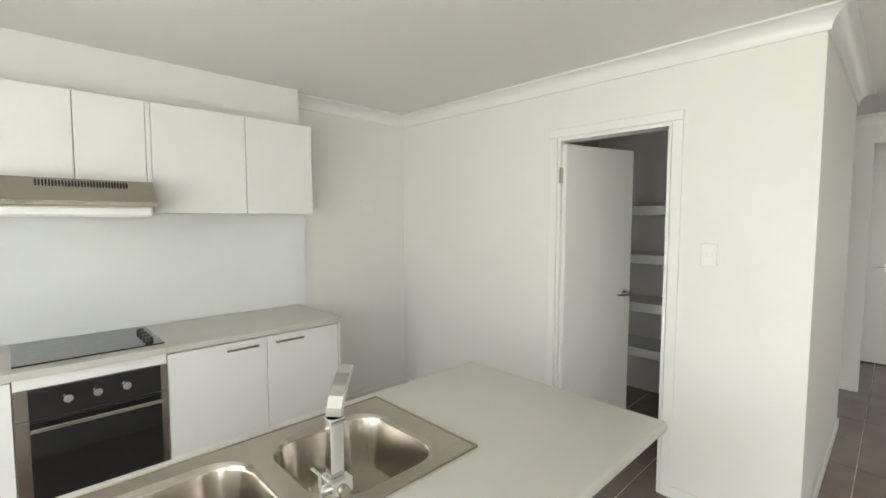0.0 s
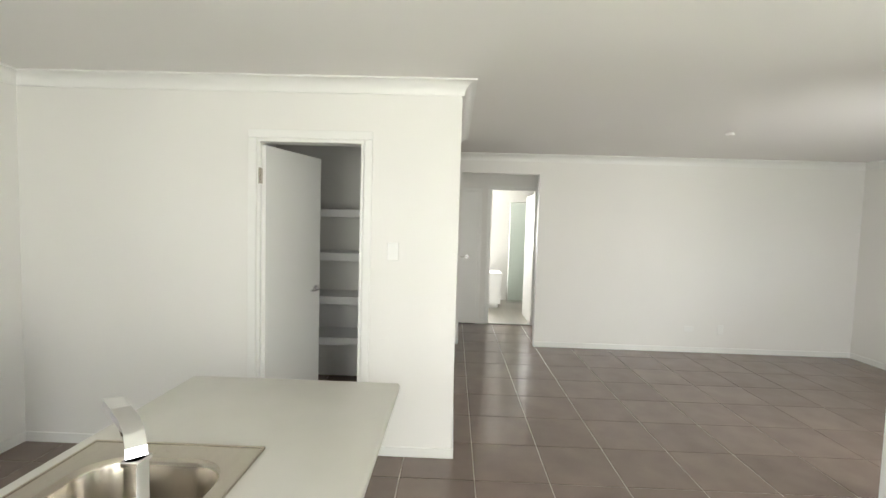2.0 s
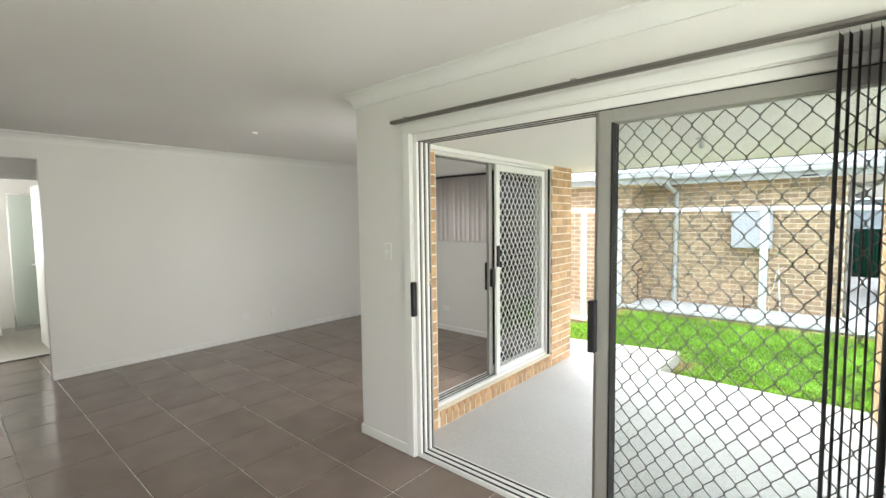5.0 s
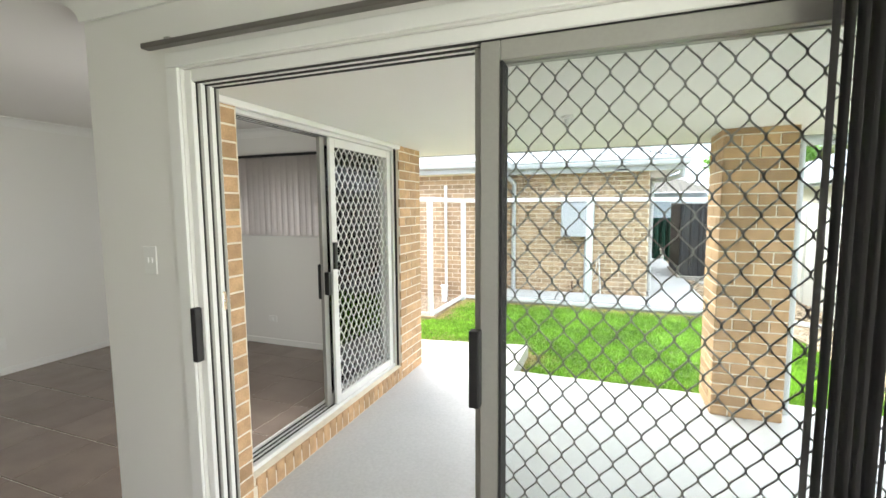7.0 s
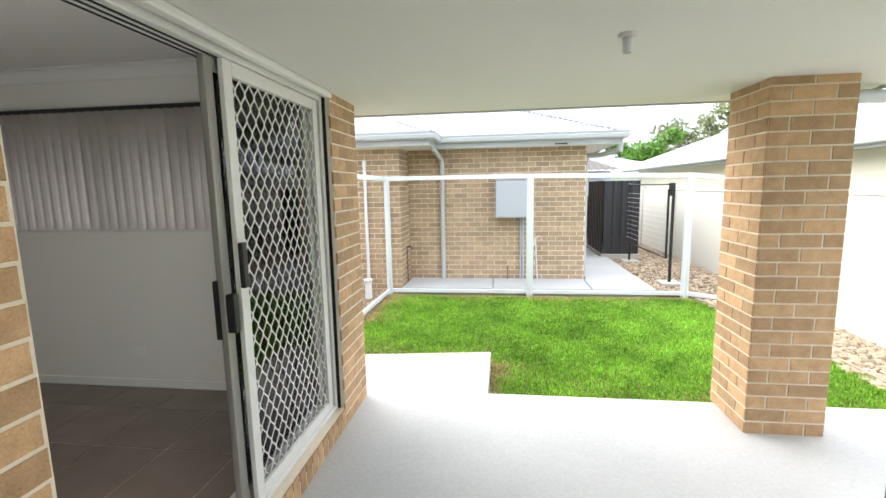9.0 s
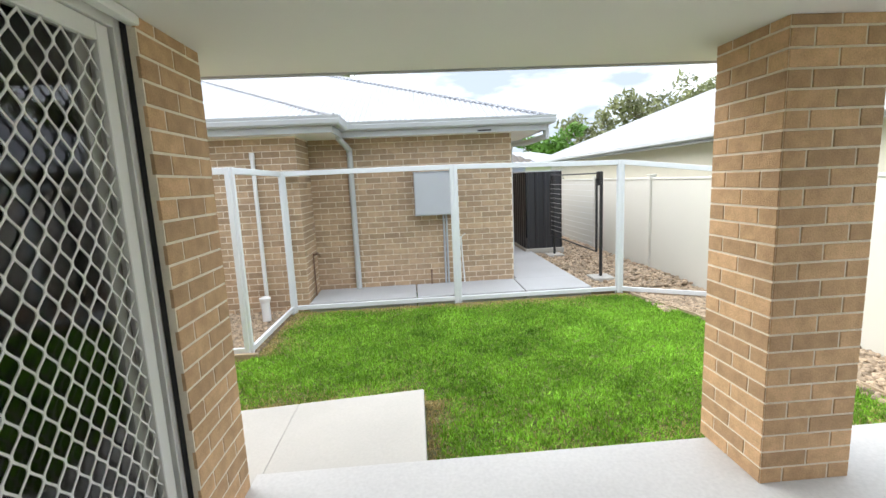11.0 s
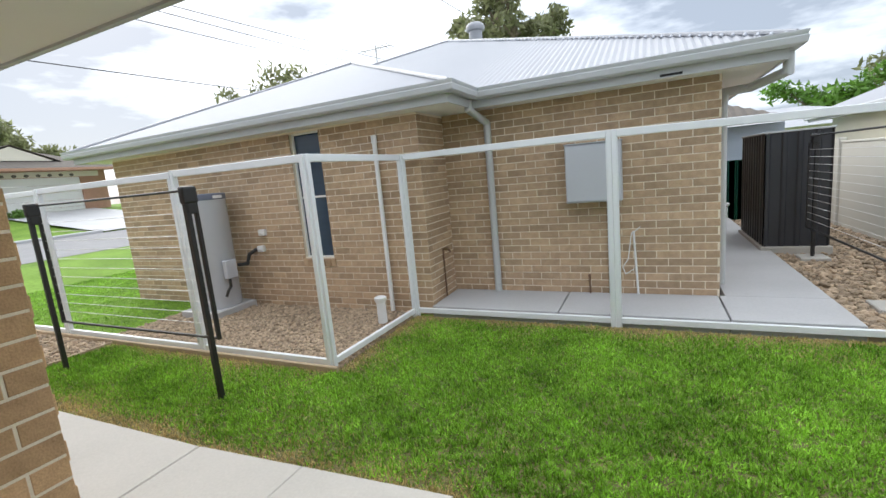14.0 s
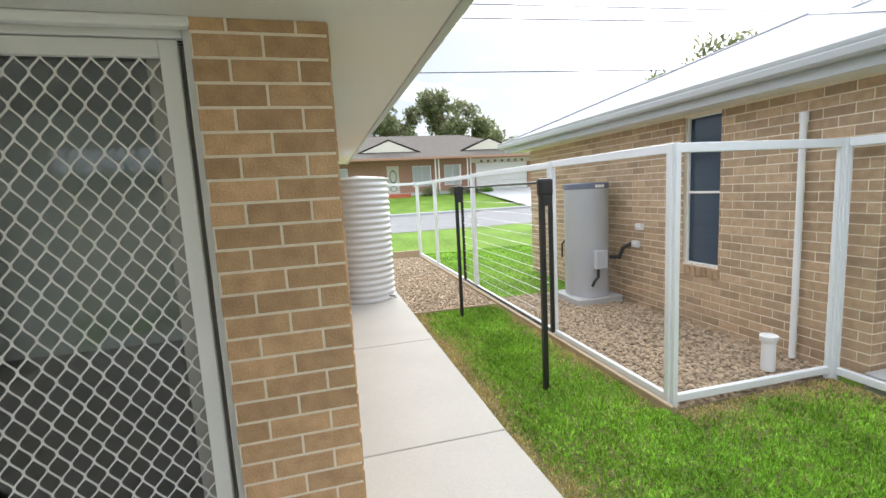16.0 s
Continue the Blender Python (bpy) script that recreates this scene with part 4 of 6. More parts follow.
# door 2 between living room and patio: d counts from the patio inwards
f2 = lambda u, z, d: (2.345 + d, u, z)
sd2 = thing("sliding_door_2", (2.4, -3.6, 0), "white aluminium sliding door with security screen standing open", "sliding door", kind="structure")
bm = N()
frame_bars(bm, f2, S2[0], S2[1], 0.05, S2[3] - 0.001, 0.035, -0.02, 0.115, 0.03, 0.045)
fr2 = part("outer_frame", bm, M_ALU, sd2)
# groove shade as dark strips, head and sill
bm = N()
for d in (0.02, 0.055, 0.09):
    box(bm, 2.345 + d - 0.006, 2.345 + d + 0.006, S2[0] + 0.036, S2[1] - 0.036, S2[3] - 0.048, S2[3] - 0.044)
    box(bm, 2.345 + d - 0.006, 2.345 + d + 0.006, S2[0] + 0.036, S2[1] - 0.036, 0.079, 0.083)
part("track_grooves", bm, M_DARK, fr2, "dark strips giving the track grooves their shade")
bm = N()
box(bm, 2.302, 2.322, S2[0] + 0.001, S2[0] + 0.005, 0.05, S2[3])
part("seal", bm, M_DARK, fr2, "black rubber seal")
bm = N()
frame_bars(bm, f2, -4.565, -3.625, 0.082, S2[3] - 0.05, 0.062, -0.012, 0.012, 0.062, 0.062)
sc2 = part("security_screen", bm, M_ALU, sd2, "white framed security screen")
bm = N()
grille(bm, lambda u, z, d: f2(u, z, d), -4.51, -3.68, 0.14, S2[3] - 0.11, 0.078, 0.112, 0.0085, 0.002)
part("diamond_grille", bm, M_GRILLEW, sc2, "white diamond pattern grille")
for nm, u0, u1, d0, d1 in (("fixed_sash", -4.565, -3.60, 0.062, 0.086), ("sliding_sash", -4.50, -3.56, 0.026, 0.052)):
    bm = N()
    frame_bars(bm, f2, u0, u1, 0.084, S2[3] - 0.05, 0.055, d0, d1, 0.08, 0.055)
    sash = part(nm, bm, M_ALUGREY, sd2, "grey aluminium glazed sash")
    bm = N()
    box(bm, 2.345 + (d0 + d1) / 2 - 0.003, 2.345 + (d0 + d1) / 2 + 0.003, u0 + 0.055, u1 - 0.055, 0.164, S2[3] - 0.105)
    g = part("glass_pane", bm, M_GLASST, sash, "grey tinted glass")
    g.visible_shadow = False
pull(f2, -3.64, 1.22, 0.20, -0.035, -0.012, 0.035, sd2)
pull(f2, -3.585, 1.02, 0.17, -0.012, 0.026, 0.04, sd2)
pull(f2, -3.59, 1.03, 0.26, 0.052, 0.09, 0.03, sd2)
bm = N()
box(bm, 2.255, 2.30, -4.63, -2.36, SOFF - 0.04, SOFF - 0.001, 0.012, 2)
box(bm, 2.28, 2.36, S2[0], S2[1], 2.132, SOFF - 0.001)
struct("soffit_moulding", bm, M_TRIM, "white moulding under the patio ceiling", "moulding")

# ---- living room window and blind ----
w1 = thing("window_1", (4.3, -4.95, 1.28), "wide high living room window with pale vertical blind", "window", kind="structure")
bm = N()
fw = lambda u, z, d: (u, -5.01 + d, z)
frame_bars(bm, fw, WIN[0], WIN[1], WIN[2], WIN[3], 0.04, 0.0, 0.06)
box(bm, 4.26, 4.30, -5.0, -4.96, WIN[2] + 0.04, WIN[3] - 0.04)
part("window_frame", bm, M_ALU, w1)
for xa, xb in ((WIN[0] + 0.04, 4.26), (4.30, WIN[1] - 0.04)):
    bm = N()
    box(bm, xa, xb, -4.985, -4.979, WIN[2] + 0.04, WIN[3] - 0.04)
    g = part("pane", bm, M_GLASS, w1)
    g.visible_shadow = False
bm = N()
box(bm, WIN[0] - 0.03, WIN[1] + 0.03, -4.90, -4.875, WIN[2] - 0.03, WIN[2] - 0.001, 0.004)
part("window_sill", bm, M_TRIM, w1)
vb2 = thing("vertical_blind", (4.3, -4.86, 2.15), "pale pinkish grey vertical blind drawn across the window", "blind")
bm = N()
box(bm, WIN[0] - 0.05, WIN[1] + 0.05, -4.885, -4.845, 2.135, 2.165, 0.004)
part("rail", bm, M_BLACK, vb2, "dark blind rail")
k, x = 0, WIN[0] - 0.02
while x < WIN[1]:
    a = radians(48 + random.uniform(-7, 7))
    ux, uy = math.cos(a) * 0.0445, math.sin(a) * 0.0445
    bm = N()
    pr = None
    for j in range(5):
        s = j / 2 - 1
        row = [bm.verts.new((x + ux * s, -4.865 + uy * s * 0.8 + 0.006 * (1 - s * s), z)) for z in (1.265, 2.136)]
        if pr:
            bm.faces.new((pr[0], row[0], row[1], pr[1]))
        pr = row
    bmesh.ops.solidify(bm, geom=bm.faces[:], thickness=0.001)
    part("slat", bm, M_BLIND, vb2)
    x += 0.078

# ---- bathroom beyond the hall ----
w2 = thing("window_2", (9.3, -0.1, 1.05), "bright frosted bathroom window in a white frame", "window", kind="structure")
bm = N()
frame_bars(bm, lambda u, z, d: (9.34 + d, u, z), -0.48, 0.25, 1.05, 2.05, 0.04, 0, 0.06)
part("window_frame", bm, M_ALU, w2)
bm = N()
box(bm, 9.37, 9.376, -0.44, 0.21, 1.09, 2.01)
g = part("pane", bm, M_GLASS, w2)
g.visible_shadow = False
vn = thing("bathroom_vanity", (8.6, -0.2, 0), "white gloss bathroom vanity cabinet", "vanity")
bm = N()
box(bm, 8.35, 8.85, -0.72, 0.595, 0.08, 0.62, 0.004)
part("body", bm, M_CAB, vn)
bm = N()
box(bm, 8.33, 8.87, -0.74, 0.597, 0.621, 0.66, 0.006)
part("basin_top", bm, M_TRIM, vn)
bm = N()
box(bm, 8.4, 8.8, -0.68, 0.59, 0.006, 0.079)
part("plinth", bm, M_CAB, vn)
ss = thing("shower_screen", (9.1, -1.2, 0), "green tinted glass shower screen with chrome edge", "shower screen")
bm = N()
box(bm, 8.95, 8.956, -1.9, -0.92, 0.03, 2.0)
part("glass_panel", bm, M_GLASSG, ss)
bm = N()
box(bm, 8.94, 8.966, -0.92, -0.90, 0.007, 2.01)
box(bm, 8.94, 8.966, -1.9, -0.92, 0.007, 0.03)
box(bm, 8.94, 8.966, -1.9, -0.92, 2.0, 2.02)
part("chrome_frame", bm, M_CHROME, ss)
bm = N()
box(bm, 7.03, 7.17, -1.05, -0.33, 0.0065, 0.014, 0.003)
struct("threshold", bm, M_ALUGREY, "grey metal threshold strip at the bathroom", "threshold")

# ---- patio: brick column and lamp holder ----
CX0, CX1, CY0, CY1 = -0.83, -0.36, -5.26, -4.79
col = thing("brick_column", (-0.6, -5.0, SLAB), "square tan brick column holding up the patio roof", "column")
bm = N()
box(bm, CX0 + 0.001, CX1 - 0.001, CY0 + 0.001, CY1 - 0.001, SLAB, SOFF)
part("mortar_core", bm, M_MORTAR, col)
bh = thing("batten_holder", (0.70, -3.84, SOFF), "white ceiling batten lamp holder without a bulb", "lamp holder")
bm = N()
lathe(bm, (0.70, -3.84, SOFF - 0.016), [(0.0, 0), (0.034, 0.001), (0.038, 0.006), (0.038, 0.0158)], 24)
part("base", bm, M_TRIM, bh, "", True)
bm = N()
lathe(bm, (0.70, -3.84, SOFF - 0.075), [(0.0, 0.018), (0.013, 0.016), (0.014, 0), (0.018, 0), (0.019, 0.035), (0.022, 0.058)], 20)
part("socket", bm, M_PVC, bh, "", True)
bm = N()
tube(bm, [(-1.58, -5.32, 2.27), (-1.58, -5.32, 2.14), (-1.565, -5.315, 2.10), (-1.53, -5.31, 2.08), (-0.95, -5.08, 2.06), (-0.91, -5.03, 2.045), (-0.895, -5.0, 2.0), (-0.895, -5.0, -0.085)], 0.042, 14)
solid("downpipe", bm, M_FASCIA, "round pale grey downpipe behind the brick column", "downpipe", smooth=True)

# ---- neighbouring brick house ----
YA, YB, XC, XE, XW = -9.88, -9.15, 2.88, 8.85, -0.25
NWIN = (4.33, 4.83, 0.47, 2.17)
nh = thing("brick_house", (4, -13, -0.3), "single storey tan brick house with white roof next door", "house")
for ax, c0, c1, u0, u1, hs in (("y", YA - 0.22, YA - 0.001, XW, XC, ()), ("y", YB - 0.22, YB - 0.001, XC, XE, [NWIN]), ("x", XC + 0.001, XC + 0.2, YA - 0.1, YB - 0.22, ()), ("x", XW + 0.001, XW + 0.22, -20.0, YA - 0.222, ()), ("x", XE - 0.22, XE - 0.007, -20.0, YB - 0.222, ())):
    part("wall", slabs(N(), ax, c0, c1, u0, u1, -0.3, 2.20, hs), M_MORTAR, nh, "tan brick wall with cream mortar")
# added dark sheet: the darkness of the room behind put in as colour
bm = N()
box(bm, NWIN[0] - 0.05, NWIN[1] + 0.05, YB - 0.6, YB - 0.55, NWIN[2] - 0.1, NWIN[3] + 0.1)
part("inner_lining", bm, M_DARK, nh, "dark sheet standing in for the unlit room")

# window with frame, two panes and rowlock sill
bm = N()
fn = lambda u, z, d: (u, YB - 0.10 + d, z)
frame_bars(bm, fn, NWIN[0], NWIN[1], NWIN[2], NWIN[3], 0.022, 0.0, 0.055)
box(bm, NWIN[0] + 0.022, NWIN[1] - 0.022, YB - 0.10, YB - 0.05, 1.297, 1.323)
nwin = part("window", bm, M_ALU, nh, "narrow white aluminium window")
# no see-through glass here, the blue of reflection and blind is painted
for za, zb in ((NWIN[2] + 0.022, 1.297), (1.323, NWIN[3] - 0.022)):
    bm = N()
    box(bm, NWIN[0] + 0.022, NWIN[1] - 0.022, YB - 0.078, YB - 0.074, za, zb)
    part("pane", bm, M_NPANE, nwin, "opaque blue grey pane with reflection and blind in its colour")
for k in range(7):
    bm = N()
    x = NWIN[0] - 0.025 + k * 0.079
    box(bm, x, x + 0.069, YB - 0.06, YB + 0.028, NWIN[2] - 0.112, NWIN[2] - 0.004, 0.003, rot=Matrix.Rotation(radians(-9), 3, "X"))
    part("sill_brick", bm, M_BRICKN, nh)

# eaves, gutters and corrugated roofs
EV = 0.45
GZ0, GZ1 = 2.27, 2.39
EX = XC - EV - 0.1
bm = N()
box(bm, XW - EV, EX, YA - 0.1, YA + EV - 0.12, 2.195, 2.215)
box(bm, EX, XE + EV, YA - 0.1, YB + EV - 0.12, 2.195, 2.215)
box(bm, XW - EV, XW + 0.1, -20.4, YA - 0.1, 2.195, 2.215)
box(bm, XE - 0.1, XE + EV, -20.4, YA - 0.1, 2.195, 2.215)
part("eave_lining", bm, M_SOFFIT, nh, "pale eave lining")
bm = N()
fy1, fy2 = YA + EV - 0.12, YB + EV - 0.12
box(bm, XW - EV - 0.02, EX, fy1, fy1 + 0.02, 2.185, GZ1 - 0.02)
part("fascia", bm, M_FASCIA, nh, "pale grey fascia")
bm = N()
box(bm, EX - 0.02, XE + EV, fy2, fy2 + 0.02, 2.185, GZ1 - 0.02)
part("fascia", bm, M_FASCIA, nh, "pale grey fascia")
bm = N()
box(bm, EX - 0.02, EX, fy1 + 0.02, fy2, 2.185, GZ1 - 0.02)
part("fascia", bm, M_FASCIA, nh, "pale grey fascia")
bm = N()
box(bm, XW - EV - 0.02, XW - EV, -20.4, fy1, 2.185, GZ1 - 0.02)
part("fascia", bm, M_FASCIA, nh, "pale grey fascia")
bm = N()
box(bm, XE + EV, XE + EV + 0.02, -20.4, fy2, 2.185, GZ1 - 0.02)
part("fascia", bm, M_FASCIA, nh, "pale grey fascia")


def gutter_run(bm, pts, w=0.115, h=GZ1 - GZ0):
    sec = [(0, 0.012), (0.02, 0), (w - 0.03, 0), (w - 0.008, 0.02), (w, 0.07), (w - 0.012, 0.082), (w, h - 0.014), (w, h), (w - 0.014, h)]
    prev = None
    n = len(pts)
    for k, p in enumerate(pts):
        p = Vector(p)
        d0 = (p - Vector(pts[k - 1])).normalized() if k else (Vector(pts[1]) - p).normalized()
        d1 = (Vector(pts[k + 1]) - p).normalized() if k < n - 1 else d0
        n0, n1 = Vector((d0.y, -d0.x, 0)), Vector((d1.y, -d1.x, 0))
        mit = (n0 + n1)
        mit = mit / max(0.2, mit.dot(n0))
        row = [bm.verts.new(p + mit * a + Vector((0, 0, b))) for a, b in sec]
        if prev:
            for j in range(len(sec) - 1):
                bm.faces.new((prev[j], prev[j + 1], row[j + 1], row[j]))
        prev = row


bm = N()
gutter_run(bm, [(XE + EV + 0.02, -20.4, GZ0), (XE + EV + 0.02, fy2 + 0.02, GZ0), (EX - 0.02, fy2 + 0.02, GZ0), (EX - 0.02, fy1 + 0.02, GZ0), (XW - EV - 0.02, fy1 + 0.02, GZ0), (XW - EV - 0.02, -20.4, GZ0)])
part("gutter", bm, M_FASCIA, nh, "pale grey quad gutter", True)


def sheet(bm, a, b, top_a, top_b, pitch=0.076, amp=0.008):
    """Corrugated roof plane: eave a to b, upper edge top_a to top_b; ribs run up the slope."""
    a, b, ta, tb = (Vector(p) for p in (a, b, top_a, top_b))
    e = (b - a).normalized()
    L = (b - a).length
    up = (ta - a) - e * (ta - a).dot(e)
    rise = up.length
    upn = up.normalized()
    nrm = e.cross(upn)
    if nrm.z < 0:
        nrm = -nrm
    ua, ub = (ta - a).dot(e), (tb - a).dot(e)
    n = int(L / (pitch / 4))
    prev = None
    for k in range(n + 1):
        u = L * k / n
        if u < ua:
            h = rise * u / ua
        elif u > ub:
            h = rise * (L - u) / max(L - ub, 1e-6)
        else:
            h = rise
        w = nrm * amp * math.sin(2 * math.pi * u / pitch)
        row = [bm.verts.new(a + e * u + w), bm.verts.new(a + e * u + upn * h + w)]
        if prev:
            bm.faces.new((prev[0], row[0], row[1], prev[1]))
        prev = row


RZ = GZ1 - 0.015
ex0, ex1, ey = XW - EV - 0.06, 10.4, fy1 + 0.06
ap1, ap2 = Vector((ex0 + 5.55, ey - 5.55, RZ + 5.55 * 0.405)), Vector((ex1 - 5.4, ey - 5.55, RZ + 5.55 * 0.405))
by = ey - 11.1
bm = N()
sheet(bm, (ex0, ey, RZ), (ex1, ey, RZ), ap1, ap2)
sheet(bm, (ex0, by, RZ), (ex0, ey, RZ), ap1, ap1)
sheet(bm, (ex1, by, RZ), (ex0, by, RZ), ap2, ap1)
r1 = part("roof", bm, M_ROOF, nh, "white corrugated sheet roof", True)
wx0, wx1, wy = EX - 0.06, XE + EV + 0.06, fy2 + 0.06
half = (wx1 - wx0) / 2
wa = Vector(((wx0 + wx1) / 2, wy - half, RZ + half * 0.405))
wb = wa - Vector((0, 6.5, 0))
bm = N()
sheet(bm, (wx0, wy, RZ), (wx1, wy, RZ), wa, wa)
sheet(bm, (wx0, wy - 10.0, RZ), (wx0, wy, RZ), wb, wa)
sheet(bm, (wx1, wy, RZ), (wx1, wy - 10.0, RZ), wa, wb)
part("roof", bm, M_ROOF, nh, "white corrugated sheet roof wing", True)
bm = N()
for p, q in (((ex0, ey, RZ), ap1), ((wx0, wy, RZ), wa), ((wx1, wy, RZ), wa), (wa, wb), (ap1, ap2), (ap2, (ex1, ey, RZ))):
    p, q = Vector(p), Vector(q)
    tube(bm, [p + Vector((0, 0, 0.012)), q + Vector((0, 0, 0.012))], 0.03, 8)
part("ridge_cap", bm, M_ROOF, nh, "rolled white ridge and hip capping", True)
# grey rods under the capping, shade between the flutes given as colour
bm = N()
for k in range(64):
    p = Vector((ex0, ey, RZ)).lerp(ap1, (k + 0.5) / 64)
    rod(bm, p + Vector((0.045, 0.045, -0.012)), p + Vector((0.03, 0.03, 0.012)), 0.017, 6)
tagged(part("ridge_fluting", bm, M_GREYBOX, nh, "shadowed flutes under the hip capping"), kind="stuff")
bm = N()
lathe(bm, (4.0, -14.7, 4.3), [(0.15, 0), (0.15, 0.30), (0.20, 0.32), (0.22, 0.38), (0.20, 0.44), (0.15, 0.48), (0.0, 0.49)], 20)
part("roof_vent", bm, M_ROOF, nh, "white turbine roof vent", True)
# dark block on the fascia, the slot's shade as colour
bm = N()
box(bm, 0.12, 0.32, fy1 + 0.020, fy1 + 0.026, 2.2, 2.222)
part("weep_slot", bm, M_DARK, nh)

bm = N()
tube(bm, [(2.34, fy1 + 0.09, 2.28), (2.34, fy1 + 0.09, 2.17), (2.25, YA + 0.05, 2.03)], 0.045, 14)
tube(bm, [(2.25, YA + 0.05, 2.03), (2.25, YA + 0.05, -0.126)], 0.045, 14)
solid("downpipe", bm, M_FASCIA, "pale grey round downpipe on the brick house wall", "downpipe", smooth=True)
bm = N()
tube(bm, [(-0.75, YA + 0.2, 2.3), (-0.75, YA + 0.2, 2.10), (-0.55, YA - 0.3, 2.05), (-0.33, YA - 0.4, 2.05), (-0.31, YA - 0.4, 1.9)], 0.045, 12)
tube(bm, [(-0.31, YA - 0.4, 1.9), (-0.31, YA - 0.4, -0.09)], 0.045, 12)
solid("downpipe", bm, M_FASCIA, "pale grey downpipe round the house corner", "downpipe", smooth=True)
mb = thing("meter_box", (1.0, YA + 0.1, 1.0), "pale grey steel electricity meter box on brick", "meter box")
bm = N()
box(bm, 0.70, 1.30, YA + 0.012, YA + 0.21, 0.985, 1.64, 0.006)
part("body", bm, M_GREYBOX, mb)
bm = N()
box(bm, 0.71, 1.29, YA + 0.211, YA + 0.222, 1.0, 1.625, 0.004)
part("door", bm, M_GREYBOX, mb)
bm = N()
box(bm, 0.69, 1.31, YA + 0.012, YA + 0.23, 1.642, 1.652, 0.003)
part("rain_lip", bm, M_GREYBOX, mb)
for x in (0.815, 0.86):
    bm = N()
    rod(bm, (x, YA + 0.035, -0.126), (x, YA + 0.035, 0.984), 0.016, 10)
    part("conduit", bm, M_GREYBOX, mb)
gt = thing("garden_tap", (1.09, YA + 0.06, 0.1), "small weathered garden tap on a short pipe", "tap")
bm = N()
rod(bm, (1.09, YA + 0.05, -0.126), (1.09, YA + 0.05, 0.07), 0.011, 10)
part("pipe", bm, M_COPPER, gt)
bm = N()
tube(bm, [(1.09, YA + 0.05, 0.07), (1.09, YA + 0.12, 0.065), (1.09, YA + 0.135, 0.03)], 0.012, 8)
rod(bm, (1.09, YA + 0.085, 0.075), (1.09, YA + 0.085, 0.115), 0.016, 10)
part("spout", bm, M_COPPER, gt)
hp2 = thing("standpipe", (0.56, YA + 0.05, -0.126), "slim white standpipe with a looped hose", "pipe")
bm = N()
rod(bm, (0.56, YA + 0.04, -0.126), (0.60, YA + 0.04, 0.62), 0.012, 10)
part("pipe", bm, M_PVC, hp2)
bm = N()
tube(bm, [(0.60, YA + 0.04, 0.6), (0.54, YA + 0.07, 0.66), (0.62, YA + 0.08, 0.60), (0.66, YA + 0.06, 0.3), (0.72, YA + 0.06, 0.2), (0.69, YA + 0.06, 0.12), (0.6, YA + 0.06, 0.18)], 0.006, 8)
part("hose", bm, M_PVC, hp2)
t2 = thing("garden_tap", (XC - 0.05, YA + 0.45, 0.5), "copper garden tap on the brick return wall", "tap")
bm = N()
rod(bm, (XC - 0.03, YA + 0.38, -0.126), (XC - 0.03, YA + 0.38, 0.52), 0.010, 10)
part("pipe", bm, M_COPPER, t2)
bm = N()
tube(bm, [(XC - 0.03, YA + 0.38, 0.5), (XC - 0.11, YA + 0.38, 0.5), (XC - 0.13, YA + 0.38, 0.46)], 0.012, 8)
box(bm, XC - 0.10, XC - 0.06, YA + 0.34, YA + 0.42, 0.515, 0.53, 0.003)
part("spout", bm, M_COPPER, t2)
wp = thing("waste_pipe", (3.45, YB + 0.06, -0.2), "tall white plastic vent pipe on the brick wall", "pipe")
bm = N()
rod(bm, (3.45, YB + 0.055, -0.22), (3.45, YB + 0.055, 1.93), 0.028, 16)
part("pipe", bm, M_PVC, wp, "", True)
bm = N()
rod(bm, (3.45, YB + 0.055, 1.90), (3.45, YB + 0.055, 1.99), 0.036, 16)
part("cap", bm, M_PVC, wp, "", True)
ip = thing("inspection_pipe", (3.33, -8.66, -0.2), "short white plastic inspection pipe with a lid", "pipe")
bm = N()
rod(bm, (3.33, -8.66, -0.22), (3.33, -8.66, 0.05), 0.055, 18)
part("pipe", bm, M_PVC, ip, "", True)
bm = N()
lathe(bm, (3.33, -8.66, 0.03), [(0.0, 0.07), (0.05, 0.072), (0.072, 0.06), (0.072, 0.03), (0.056, 0.0)], 20)
part("lid", bm, M_PVC, ip, "", True)

ip = thing("inspection_pipe", (-1.2, -16.8, -0.26), "small white plastic inspection pipe by the green fence", "pipe")
bm = N()
rod(bm, (-1.2, -16.8, -0.27), (-1.2, -16.8, 0.12), 0.05, 16)
part("pipe", bm, M_PVC, ip, "", True)
bm = N()
lathe(bm, (-1.2, -16.8, 0.09), [(0.0, 0.09), (0.06, 0.088), (0.085, 0.07), (0.085, 0.03), (0.052, 0.0)], 18)
part("lid", bm, M_PVC, ip, "", True)

hw = thing("hot_water_heater", (6.2, -8.75, -0.15), "tall grey steel hot water tank with black pipes", "water heater")
bm = N()
lathe(bm, (6.2, -8.72, -0.09), [(0.0, -0.05), (0.305, -0.05), (0.31, -0.03), (0.31, 1.48), (0.315, 1.49), (0.0, 1.49)], 40)
part("cylinder", bm, M_GREYBOX, hw, "", True)
bm = N()
lathe(bm, (6.2, -8.72, 1.40), [(0.317, 0.0), (0.317, 0.075), (0.305, 0.085), (0.2, 0.09), (0.0, 0.092)], 40)
part("lid", bm, M_LID, hw, "dark blue grey lid band", True)
bm = N()
box(bm, 5.80, 5.875, -8.80, -8.62, 0.28, 0.54, 0.008)
part("control_box", bm, M_GREYBOX, hw)
